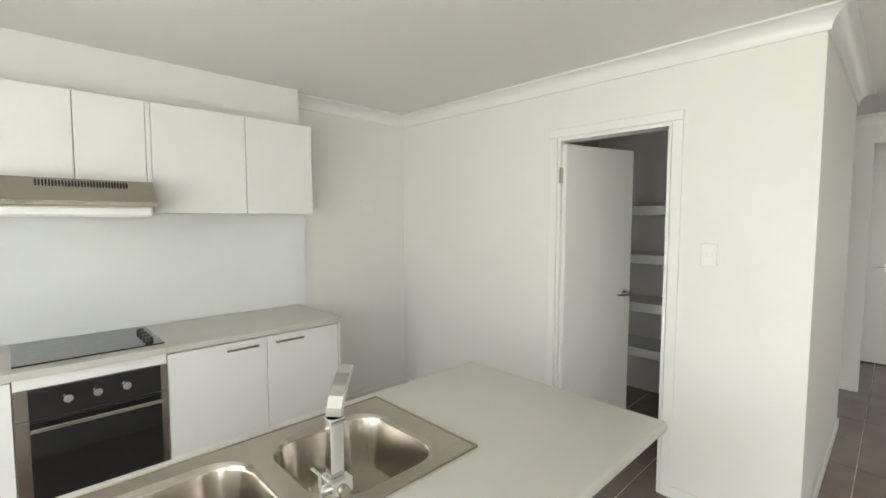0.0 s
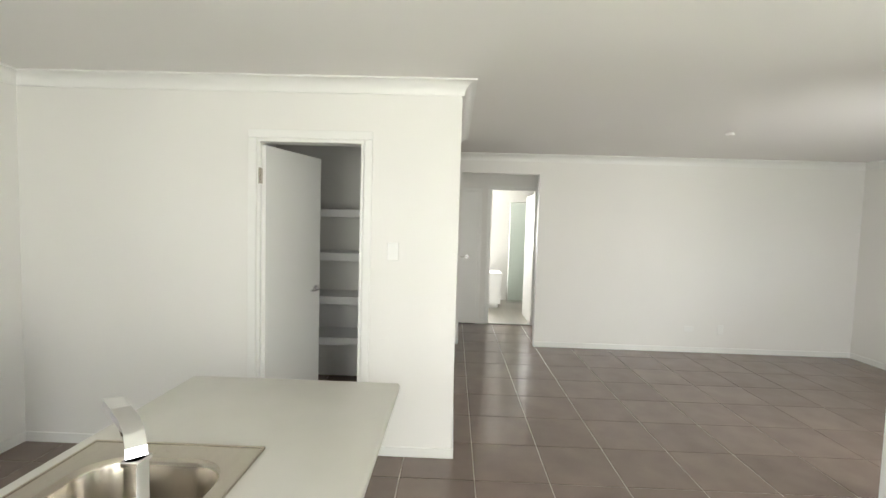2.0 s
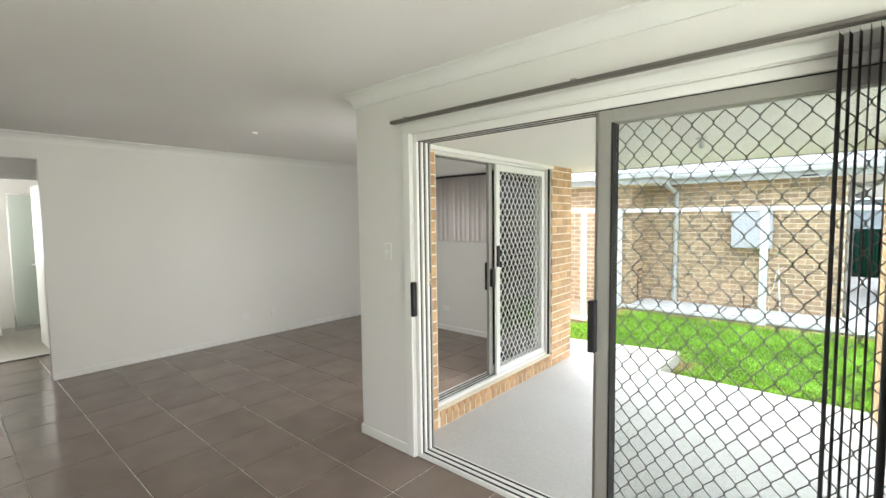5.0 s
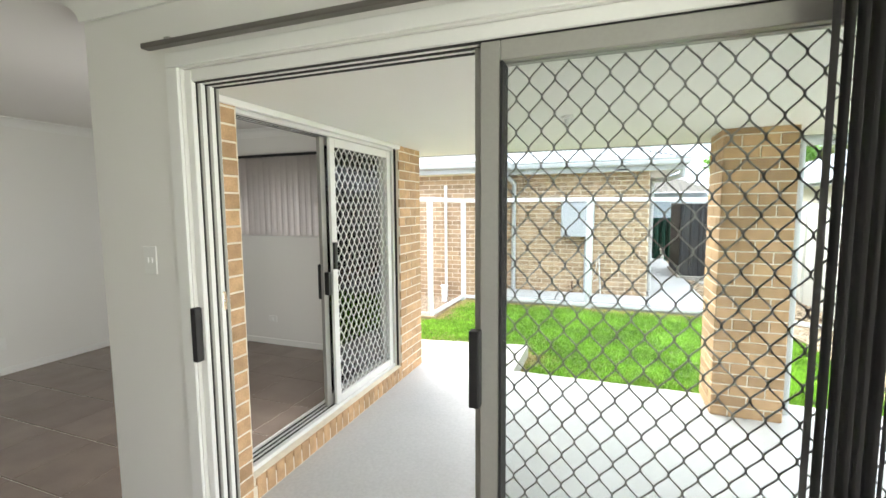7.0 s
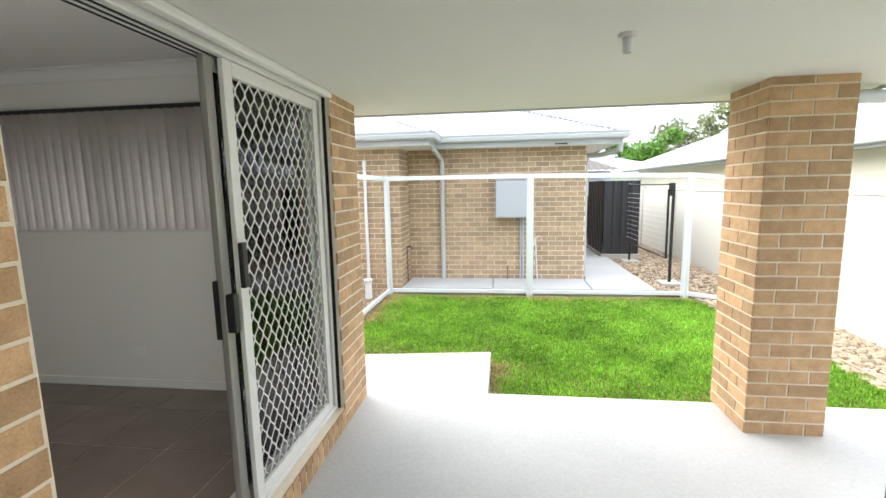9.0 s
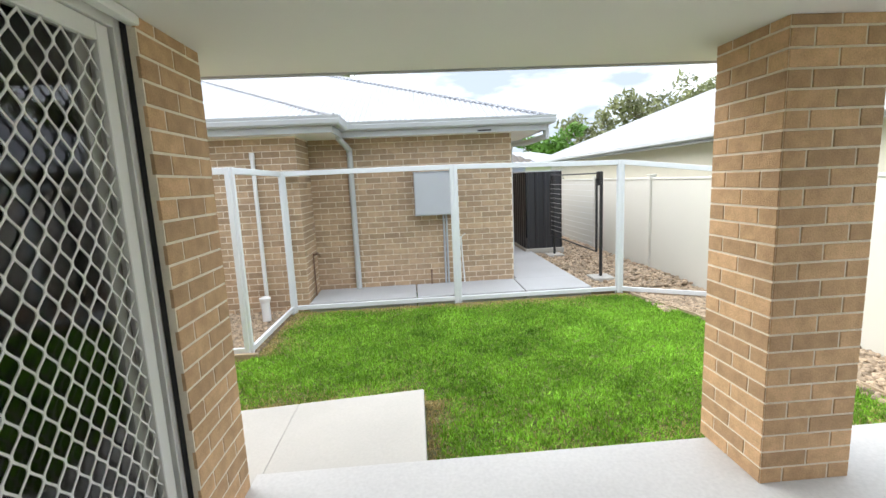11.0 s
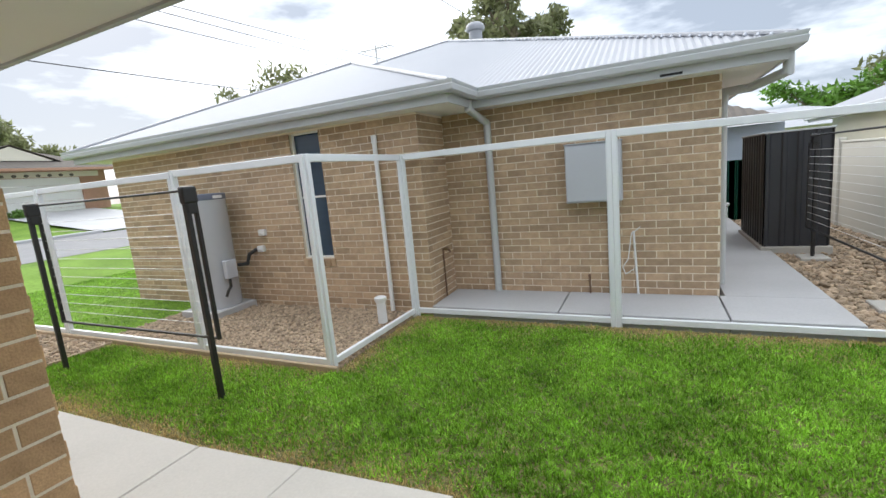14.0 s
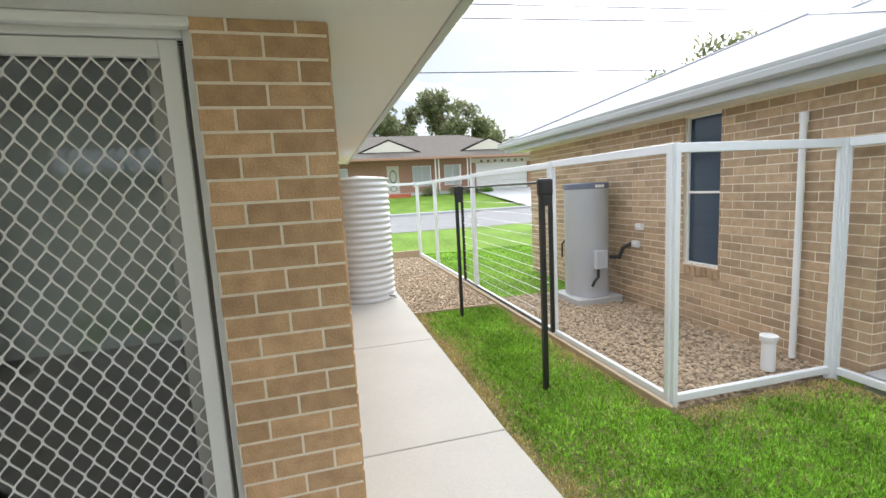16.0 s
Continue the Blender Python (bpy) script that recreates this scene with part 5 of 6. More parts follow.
for pts, r in (([(5.82, -8.66, 0.28), (5.82, -8.66, 0.17), (5.81, -8.60, 0.12), (5.82, -8.56, 0.04)], 0.02), ([(5.93, -8.92, 0.42), (5.82, -9.0, 0.42), (5.80, -9.04, 0.55), (5.72, -9.13, 0.62)], 0.026), ([(6.33, -8.45, 0.66), (6.36, -8.41, 0.60), (6.36, -8.41, 0.40)], 0.014)):
    bm = N()
    tube(bm, pts, r, 10)
    part("lagged_pipe", bm, M_BLACK, hw, "black lagged pipe")
bm = N()
box(bm, 5.84, 6.56, -9.08, -8.36, -0.27, -0.141, 0.012)
part("plinth", bm, M_CONC2, hw, "concrete plinth")
bm = N()
box(bm, 5.874, 5.882, -8.80, -8.66, 1.415, 1.455)
part("maker_plate", bm, M_PVC, hw, "narrow printed strip")
for z, x in ((0.62, 5.62), (0.86, 5.55)):
    iso = thing("isolator_switch", (x, YB, z), "small white weatherproof isolator switch on brick", "switch")
    bm = N()
    box(bm, x - 0.06, x + 0.06, YB + 0.005, YB + 0.065, z - 0.045, z + 0.045, 0.012, 2)
    part("housing", bm, M_PVC, iso)
    bm = N()
    box(bm, x - 0.035, x + 0.035, YB + 0.066, YB + 0.078, z - 0.012, z + 0.012, 0.004)
    part("rocker", bm, M_PVC, iso)

# ---- garden fence frames ----
def fence_bay(p, q, tp, tq, post_end=True):
    p, q = Vector((*p, 0)), Vector((*q, 0))
    d = (q - p).normalized()
    t = thing("fence_frame", (p.x, p.y, -0.25), "open white steel fence frame without infill sheets", "fence", "garden fence frames")
    ang = math.atan2(d.y, d.x)
    r = Matrix.Rotation(ang, 3, "Z")
    def bar(a, b, w, h):
        bm = N()
        a, b = Vector(a), Vector(b)
        mid, L = (a + b) / 2, (b - a).length
        m = Matrix.Translation(mid) @ (b - a).to_track_quat("X", "Z").to_matrix().to_4x4()
        bmesh.ops.create_cube(bm, size=1, matrix=m @ Matrix.Diagonal((L, w, h, 1)))
        bmesh.ops.bevel(bm, geom=bm.edges[:], offset=0.004, segments=1, affect="EDGES")
        return bm
    i0, i1 = d * 0.045, d * -0.045
    part("rail", bar(p + i0 + Vector((0, 0, tp - 0.035)), q + i1 + Vector((0, 0, tq - 0.035)), 0.04, 0.068), M_FENCE, t)
    part("rail", bar(p + i0 + Vector((0, 0, -0.17)), q + i1 + Vector((0, 0, -0.17)), 0.04, 0.06), M_FENCE, t)
    for s, w, zt in ((p, 1, tp), (q, 1, tq)) if post_end else ((p, 1, tp),):
        bm = N()
        sg = 1 if s is p else -1
        c = s + d * sg * 0.023
        for off, wd, dp in ((0.0, 0.044, 0.055), (0.027, 0.010, 0.03)):
            o = c + d * sg * off
            box(bm, o.x - wd / 2, o.x + wd / 2, o.y - dp / 2, o.y + dp / 2, -0.30, zt, 0.003, rot=r)
        part("post", bm, M_FENCE, t)


FZ = {"fc": 1.725, "fm": 1.72, "fr": 1.68, "fe": 1.52}
fence_bay((3.075, -9.025), (0.75, -9.025), FZ["fc"], FZ["fm"])
fence_bay((0.75, -9.025), (-1.615, -9.02), FZ["fm"], FZ["fr"])
fence_bay((-1.615, -9.02), (-2.70, -8.38), FZ["fr"], FZ["fe"])
fence_bay((3.11, -7.44), (3.075, -9.025), 1.73, FZ["fc"])
for a, b in ((3.11, 4.88), (4.88, 7.55), (7.55, 10.2), (10.2, 12.1)):
    fence_bay((a, -7.445), (b, -7.45), 1.73, 1.74)
fence_bay((12.1, -7.45), (12.1, -5.4), 1.74, 1.74)
for q in ((3.02, 12.05, -7.415, -7.375), (12.06, 12.14, -7.4, -5.2)):
    s = thing("timber_sleeper", ((q[0] + q[1]) / 2, q[2], -0.25), "weathered timber sleeper edging under the fence", "sleeper", "timber edging")
    bm = N()
    box(bm, q[0], q[1], q[2], q[3], -0.30, -0.185 if q[0] < 12 else -0.06, 0.006)
    part("board", bm, M_TIMBER, s)
s = thing("timber_edging", (6.5, -6.7, -0.25), "thin timber edging board beside the gravel", "edging", "timber edging")
bm = N()
box(bm, 6.46, 6.485, -7.44, -6.13, -0.30, -0.205, 0.004)
part("board", bm, M_TIMBER, s)
s = thing("timber_edging", (-2.05, -7, -0.25), "thin timber edging board between lawn and stones", "edging", "timber edging")
bm = N()
for (xa, ya), (xb, yb) in zip([(-2.18, -3.0), (-2.12, -5.6), (-2.08, -6.6), (-1.98, -7.8), (-1.72, -8.85)][:-1], [(-2.12, -5.6), (-2.08, -6.6), (-1.98, -7.8), (-1.72, -8.85)]):
    a, b = Vector((xa, ya, -0.25)), Vector((xb, yb, -0.25))
    m = Matrix.Translation((a + b) / 2) @ (b - a).to_track_quat("X", "Z").to_matrix().to_4x4()
    bmesh.ops.create_cube(bm, size=1, matrix=m @ Matrix.Diagonal(((b - a).length + 0.01, 0.02, 0.10, 1)))
part("board", bm, M_TIMBER, s)


# ---- clotheslines ----
def clothesline(p0, p1, out, label, base, pads=False):
    """Two posts, hinged arms folded down, wires between."""
    p0, p1, out = Vector(p0), Vector(p1), Vector(out)
    t = thing("clothesline", (p0 + p1) / 2, label, "clothesline")
    top = 1.53
    for p in (p0, p1):
        bm = N()
        box(bm, p.x - 0.021, p.x + 0.021, p.y - 0.021, p.y + 0.021, base, top, 0.006, 2)
        part("post", bm, M_BLACK, t)
        bm = N()
        h = p + out * 0.03 + Vector((0, 0, top - p.z))
        box(bm, h.x - 0.035, h.x + 0.035, h.y - 0.06, h.y + 0.06, top - 0.13, top + 0.01, 0.02, 2)
        box(bm, h.x - 0.03, h.x + 0.03, h.y - 0.04, h.y + 0.04, top - 0.21, top - 0.12, 0.012, 2)
        part("bracket", bm, M_BLACK, t, "moulded black hinge bracket")
        bm = N()
        a = p + out * 0.075
        box(bm, a.x - 0.016, a.x + 0.016, a.y - 0.016, a.y + 0.016, top - 1.27, top - 0.1, 0.004)
        part("arm", bm, M_BLACK, t)
        if pads:
            bm = N()
            box(bm, p.x - 0.17, p.x + 0.17, p.y - 0.17, p.y + 0.17, -0.26, base, 0.01)
            part("footing", bm, M_CONC, t, "square concrete footing")
    for z, r in ((top - 1.26, 0.013), (top - 0.02, 0.011)):
        bm = N()
        o = out * 0.075
        rod(bm, Vector((p0.x, p0.y, z)) + o, Vector((p1.x, p1.y, z)) + o, r, 8)
        part("crossbar", bm, M_BLACK, t)
    for k in range(11):
        bm = N()
        z = top - 0.20 - k * 0.094
        o = out * 0.078
        rod(bm, Vector((p0.x, p0.y, z)) + o, Vector((p1.x, p1.y, z)) + o, 0.0028, 5)
        part("line", bm, M_PVC, t, "thin white line")


clothesline((3.71, -6.72, -0.24), (6.14, -6.735, -0.24), (0, -1, 0), "black folding clothesline with thin white lines on lawn", -0.30)
clothesline((-1.65, -9.75, -0.15), (-1.62, -12.05, -0.15), (1, 0, 0), "black folding clothesline on concrete footings among stones", -0.14, True)

# ---- rain tank, dark shed, side fence and the next houses ----
rt = thing("rain_water_tank", (7.75, -5.57, -0.2), "round corrugated zincalume rain water tank", "water tank")
bm = N()
prof2 = []
zz = 0.0
while zz < 1.93:
    prof2.append((0.47 + 0.012 * math.sin(zz / 0.0955 * 2 * math.pi), zz))
    zz += 0.0955 / 8
lathe(bm, (7.78, -5.59, -0.205), [(0.0, 0.0)] + prof2 + [(0.40, 1.96), (0.0, 2.0)], 48)
part("body", bm, M_TANK, rt, "", True)
bm = N()
lathe(bm, (7.78, -5.59, 1.715), [(0.488, 0), (0.495, 0.01), (0.488, 0.02)], 48)
part("top_rim", bm, M_TANK, rt, "", True)
bm = N()
tube(bm, [(7.45, -5.93, -0.14), (7.38, -6.0, -0.14), (7.36, -6.02, -0.17)], 0.015, 8)
part("outlet", bm, M_ALUGREY, rt)

sh = thing("dark_garden_shed", (-1.5, -13.2, -0.1), "narrow dark grey ribbed steel garden shed", "shed")
bm = N()
def ribbed(bm, a, b, z0, z1, out):
    a, b, out = Vector((*a, 0)), Vector((*b, 0)), Vector((*out, 0))
    L = (b - a).length
    n = int(L / 0.02)
    prev = None
    for k in range(n + 1):
        ph = (k * 0.02) % 0.19
        dd = 0.018 if ph < 0.05 else 0.0
        p = a.lerp(b, k / n) + out * dd
        row = [bm.verts.new((p.x, p.y, z0)), bm.verts.new((p.x, p.y, z1))]
        if prev:
            bm.faces.new((prev[0], row[0], row[1], prev[1]))
        prev = row
ribbed(bm, (-1.13, -14.2), (-1.13, -12.45), -0.07, 1.60, (1, 0))
ribbed(bm, (-1.13, -12.45), (-1.90, -12.45), -0.07, 1.60, (0, 1))
ribbed(bm, (-1.90, -12.45), (-1.90, -14.2), -0.07, 1.60, (-1, 0))
ribbed(bm, (-1.90, -14.2), (-1.13, -14.2), -0.07, 1.60, (0, -1))
part("wall", bm, M_SHED, sh)
bm = N()
box(bm, -1.93, -1.10, -14.23, -12.42, 1.60, 1.625, 0.005)
part("roof", bm, M_FASCIA, sh, "pale steel roof edge")
bm = N()
box(bm, -1.95, -1.08, -14.25, -12.40, -0.26, -0.071, 0.01)
part("base", bm, M_CONC, sh, "concrete base")
bm = N()
ribbed(bm, (-2.8, -17.0), (-0.4, -17.0), -0.26, 1.16, (0, 1))
bmesh.ops.solidify(bm, geom=bm.faces[:], thickness=0.01)
solid("green_fence_panel", bm, M_GREEN, "dark green ribbed steel fence panel", "fence")

sf = thing("side_fence", (-2.8, -10, -0.3), "cream smooth panel boundary fence with capped posts", "fence")
y = -3.2
while y > -20:
    bm = N()
    box(bm, -2.86, -2.82, y - 2.36, y - 0.05, -0.34, 1.36, 0.004)
    part("panel", bm, M_CREAM, sf)
    bm = N()
    box(bm, -2.90, -2.78, y - 0.05, y + 0.05, -0.34, 1.43, 0.006)
    po = part("post", bm, M_CREAM, sf)
    bm = N()
    box(bm, -2.91, -2.77, y - 0.06, y + 0.06, 1.431, 1.455, 0.006)
    part("cap", bm, M_CREAM, po)
    bm = N()
    box(bm, -2.875, -2.805, y - 2.36, y - 0.05, 1.361, 1.395, 0.004)
    part("coping", bm, M_CREAM, sf)
    y -= 2.41

wh = thing("cream_house", (-7, -12, -0.3), "cream rendered house with a white roof beyond the fence", "house")
bm = N()
slabs(bm, "x", -4.3, -4.1, -20, 2, -0.3, 1.98, [(-6.9, -5.7, 1.0, 1.75)])
slabs(bm, "y", -20.2, -20, -10, -4.1, -0.3, 1.98)
part("wall", bm, M_CREAMP, wh)
bm = N()
frame_bars(bm, lambda u, z, d: (-4.2 + d, u, z), -6.9, -5.7, 1.0, 1.75, 0.04, 0, 0.06)
wwin = part("window", bm, M_ALU, wh)
bm = N()
box(bm, -4.19, -4.18, -6.86, -5.74, 1.04, 1.71)
part("pane", bm, M_GLASSD, wwin)
bm = N()
box(bm, -4.3, -3.66, -20.5, 2.4, 1.985, 2.0)
part("eave_lining", bm, M_SOFFIT, wh)
bm = N()
box(bm, -3.66, -3.64, -20.5, 2.4, 1.95, 2.12)
box(bm, -3.64, -3.53, -20.5, 2.4, 2.0, 2.11, 0.02)
part("gutter", bm, M_FASCIA, wh)
bm = N()
sheet(bm, (-3.55, -20.6, 2.10), (-3.55, 2.5, 2.10), (-9.0, -14.9, 4.35), (-9.0, -3.0, 4.35))
sheet(bm, (-14.4, -20.6, 2.10), (-3.55, -20.6, 2.10), (-9.0, -14.9, 4.35), (-9.0, -14.9, 4.35))
part("roof", bm, M_ROOF, wh, "white corrugated roof", True)

bg = thing("white_roofed_house", (-1, -30, 0), "low pale house with white roof behind the gardens", "house")
bm = N()
box(bm, -9, 3.5, -34, -27, -0.3, 2.05)
part("wall", bm, M_CREAMP, bg)
bm = N()
sheet(bm, (3.9, -26.6, 2.05), (-9.4, -26.6, 2.05), (-0.5, -30.5, 3.05), (-6, -30.5, 3.05))
part("roof", bm, M_ROOF, bg, "", True)
bg2 = thing("tile_roofed_house", (1, -21, 0), "low house with a dark tiled roof and blue wall", "house")
bm = N()
box(bm, -2.83, 2.0, -24, -19.2, -0.3, 2.02)
part("wall", bm, M_BLUEW, bg2, "pale blue painted wall")
bm = N()
sheet(bm, (2.4, -18.7, 2.04), (-3.1, -18.7, 2.04), (2.4, -22, 3.35), (-0.4, -22, 3.35), 0.25, 0.022)
part("roof", bm, M_RTILE, bg2, "grey tiled roof", True)

# ---- house across the street ----
fh = thing("street_house", (36, -12, 1.3), "single storey pink brick house with dark tiled roof across the street", "house")
FX, FB = 34.0, 1.36
ops = [(-6.9, -4.5, FB + 0.9, FB + 2.1), (-10.7, -9.75, FB + 0.1, FB + 2.15), (-13.2, -11.7, FB + 0.55, FB + 2.1), (-15.6, -14.2, FB + 0.55, FB + 2.1), (-21.2, -16.8, FB - 0.2, FB + 2.15)]
bm = N()
slabs(bm, "x", FX, FX + 0.3, -22.4, 2, FB - 0.8, FB + 2.55, ops)
slabs(bm, "y", -22.7, -22.4, FX, FX + 9, FB - 0.8, FB + 2.55)
part("wall", bm, M_REDBRICK, fh, "pink brick walls")
for o in ops[:4]:
    if o[1] - o[0] < 1.1:
        continue
    bm = N()
    frame_bars(bm, lambda u, z, d: (FX + 0.1 + d, u, z), o[0], o[1], o[2], o[3], 0.06, 0, 0.08)
    box(bm, FX + 0.1, FX + 0.18, (o[0] + o[1]) / 2 - 0.03, (o[0] + o[1]) / 2 + 0.03, o[2] + 0.06, o[3] - 0.06)
    w = part("window", bm, M_TRIM, fh)
    bm = N()
    box(bm, FX + 0.15, FX + 0.16, o[0] + 0.06, o[1] - 0.06, o[2] + 0.06, o[3] - 0.06)
    part("pane", bm, M_GLASS, w)
    bm = N()
    box(bm, FX + 0.24, FX + 0.25, o[0] + 0.06, o[1] - 0.06, o[2] + 0.06, o[3] - 0.06)
    part("curtain", bm, M_SOFFIT, w)
o = ops[1]
bm = N()
box(bm, FX + 0.12, FX + 0.17, o[0], o[1], o[2], o[3])
fd = part("front_door", bm, M_CREAMP, fh, "cream panelled front door")
for zc, rz, ry in ((FB + 1.35, 0.5, 0.27), (FB + 0.45, 0.2, 0.27)):
    bm = N()
    lathe(bm, (0, 0, 0), [(1.0, 0.0), (0.8, 0.0)], 24)
    bmesh.ops.transform(bm, matrix=Matrix.Translation((FX + 0.115, (o[0] + o[1]) / 2, zc)) @ Matrix.Rotation(radians(90), 4, "Y") @ Matrix.Diagonal((rz, ry, 1, 1)), verts=bm.verts)
    bmesh.ops.solidify(bm, geom=bm.faces[:], thickness=0.01)
    part("door_moulding", bm, M_GREEN, fd)
o = ops[4]
bm = N()
for k in range(5):
    box(bm, FX + 0.1, FX + 0.15, o[0], o[1], o[2] + 0.005 + k * 0.47, o[2] + 0.465 + k * 0.47, 0.01)
part("garage_door", bm, M_TRIM, fh, "white panelled garage door")
bm = N()
for k in range(7):
    y = o[0] + 0.45 + k * 0.58
    bmesh.ops.create_uvsphere(bm, u_segments=8, v_segments=5, radius=0.13, matrix=Matrix.Translation((FX - 0.02, y, o[3] + 0.13)) @ Matrix.Diagonal((0.2, 1, 0.7, 1)))
part("garage_frieze", bm, M_RTILE, fh, "row of dark scalloped ornaments")
bm = N()
box(bm, FX - 0.015, FX - 0.003, -22.3, -16.3, o[3] + 0.02, FB + 2.5)
part("garage_lintel", bm, M_CREAMP, fh)
bm = N()
box(bm, FX - 1.2, FX, -16.0, -9.2, FB - 0.6, FB + 0.1)
part("porch", bm, M_CONC2, fh)
bm = N()
for k in range(3):
    box(bm, FX - 1.55 - 0.3 * k, FX - 1.205, -11.2, -9.4, FB - 0.7, FB + 0.05 - 0.17 * k)
part("steps", bm, M_RED, fh, "red painted front steps")
for y in (-16.0, -15.75, -13.5, -13.25):
    bm = N()
    rod(bm, (FX - 1.1, y, FB + 0.1), (FX - 1.1, y, FB + 2.5), 0.05, 10)
    part("porch_post", bm, M_TRIM, fh)
bm = N()
box(bm, FX - 1.65, FX - 1.5, -23.2, 2.4, FB + 2.47, FB + 2.62)
box(bm, FX - 1.5, FX, -23.2, 2.4, FB + 2.55, FB + 2.57)
part("gutter", bm, M_REDBRICK, fh, "brownish red gutter")
bm = N()
sheet(bm, (FX - 1.6, -23.4, FB + 2.6), (FX - 1.6, 2.6, FB + 2.6), (FX + 5.0, -17.2, FB + 4.95), (FX + 5.0, -3.5, FB + 4.95), 0.3, 0.012)
sheet(bm, (FX + 11.6, -23.4, FB + 2.6), (FX - 1.6, -23.4, FB + 2.6), (FX + 5.0, -17.2, FB + 4.95), (FX + 5.0, -17.2, FB + 4.95), 0.3, 0.012)
part("roof", bm, M_RTILE, fh, "dark grey concrete tile roof", True)
for yc in (-17.9, -10.0):
    bm = N()
    for ya, za, yb, zb in ((yc - 2.4, FB + 3.12, yc, FB + 4.08), (yc, FB + 4.08, yc + 2.4, FB + 3.12)):
        quad(bm, (FX - 0.25, ya, za), (FX - 0.25, yb, zb), (FX + 4.2, yb, zb), (FX + 4.2, ya, za))
    bmesh.ops.solidify(bm, geom=bm.faces[:], thickness=0.07)
    part("gable_roof", bm, M_RTILE, fh)
    bm = N()
    fa, fb = [[bm.verts.new((x, yc + dy, FB + dz)) for dy, dz in ((-2.0, 3.16), (2.0, 3.16), (0, 3.97))] for x in (FX - 0.18, FX - 0.1)]
    bm.faces.new(fa), bm.faces.new(fb)
    for k in range(3):
        bm.faces.new((fa[k], fa[(k + 1) % 3], fb[(k + 1) % 3], fb[k]))
    part("gable_panel", bm, M_CREAMP, fh, "cream gable panel")


# ---- plants ----
def leaves(centres, radius, n, size, seed, material, name, parent, flat=0.75):
    rs = np.random.RandomState(seed)
    c = np.asarray(centres)[rs.randint(0, len(centres), n)]
    d = rs.normal(size=(n, 3))
    d /= np.linalg.norm(d, axis=1)[:, None]
    p = c + d * (rs.rand(n)[:, None] ** 0.45) * radius * np.array((1, 1, flat))
    a = rs.normal(size=(n, 3))
    a /= np.linalg.norm(a, axis=1)[:, None]
    b = np.cross(a, rs.normal(size=(n, 3)))
    b /= np.linalg.norm(b, axis=1)[:, None]
    s = size * (0.6 + 0.8 * rs.rand(n))[:, None]
    v = np.stack((p - a * s, p + b * s * 0.35, p + a * s, p - b * s * 0.35), 1).reshape(-1, 3)
    f = np.arange(n * 4).reshape(-1, 4)
    o = new(name, cloud_mesh(name, v.tolist(), f.tolist(), material))
    o.parent = parent
    o.matrix_parent_inverse = Matrix.Translation(-parent.location)
    return o


def tree(at, height, spread, seed, label, n=4200, size=0.22, material=None, low=0.35, clump=0.20):
    rs = random.Random(seed)
    t = thing("tree", at, label, "tree", "background trees")
    at = Vector(at)
    bm = N()
    fork = at + Vector((rs.uniform(-0.3, 0.3), rs.uniform(-0.3, 0.3), height * low))
    rod(bm, at - Vector((0, 0, 0.3)), fork, height * 0.028, 10, height * 0.02)
    centres = []
    for k in range(9):
        a = 2 * math.pi * (k + rs.random() * 0.7) / 9
        r = spread * rs.uniform(0.35, 0.85)
        e = at + Vector((math.cos(a) * r, math.sin(a) * r, height * rs.uniform(low + 0.22, 0.93) - r * 0.15))
        mid = fork.lerp(e, 0.5) + Vector((rs.uniform(-0.4, 0.4), rs.uniform(-0.4, 0.4), height * 0.05))
        rod(bm, fork, mid, height * 0.013, 7, height * 0.009)
        rod(bm, mid, e, height * 0.009, 6, height * 0.003)
        centres.append(tuple(e))
        for j in range(4):
            q = mid.lerp(e, rs.uniform(0.3, 1.0)) + Vector((rs.uniform(-1, 1), rs.uniform(-1, 1), rs.uniform(-0.3, 0.8))) * spread * 0.30
            rod(bm, mid.lerp(e, 0.4), q, height * 0.005, 5, height * 0.002)
            centres.append(tuple(q))
    part("trunk", bm, M_BARK, t, "branching trunk and limbs")
    leaves(centres, spread * clump, n, size, seed, material or M_LEAF, "crown", t)
    return t


tree((47, -19, 1.4), 11.0, 4.2, 1, "large gum tree with an open grey green crown", 6500, 0.26, low=0.25, clump=0.27)
tree((46, -11.5, 1.4), 9.6, 3.8, 2, "gum tree with an open olive crown", 5500, 0.26, low=0.25, clump=0.27)
tree((52, -26, 1.4), 8.0, 4.0, 3, "gum tree behind the tiled roof", 4500, 0.26, clump=0.26)
tree((48, -4, 1.4), 8.5, 4.0, 12, "gum tree behind the tiled roof", 4500, 0.26, clump=0.26)
tree((6.8, -28, 0), 12.6, 3.0, 4, "tall thin leaved gum tree behind the brick house", 2600, 0.22, low=0.4)
tree((8.0, -30, 0), 11.6, 2.4, 5, "tall thin leaved gum tree behind the brick house", 1800, 0.22, low=0.4)
tree((19.5, -28, 0), 9.8, 4.6, 6, "leafy gum tree beyond the white roof", 2800, 0.22, low=0.3)
tree((26, -34, 0), 10.5, 5.0, 13, "leafy gum tree beyond the white roof", 2800, 0.26, low=0.3)
tree((-12.0, -46, 0), 6.6, 3.6, 7, "bright green broad tree beyond the gardens", 3400, 0.28, M_LEAFB, 0.2, 0.26)
tree((-17.0, -48, 0), 7.8, 4.2, 9, "olive green tree beyond the gardens", 3000, 0.30, low=0.2, clump=0.24)
tree((-23.5, -47, 0), 10.2, 5.6, 8, "spreading olive green tree beyond the gardens", 3800, 0.32, low=0.2, clump=0.24)
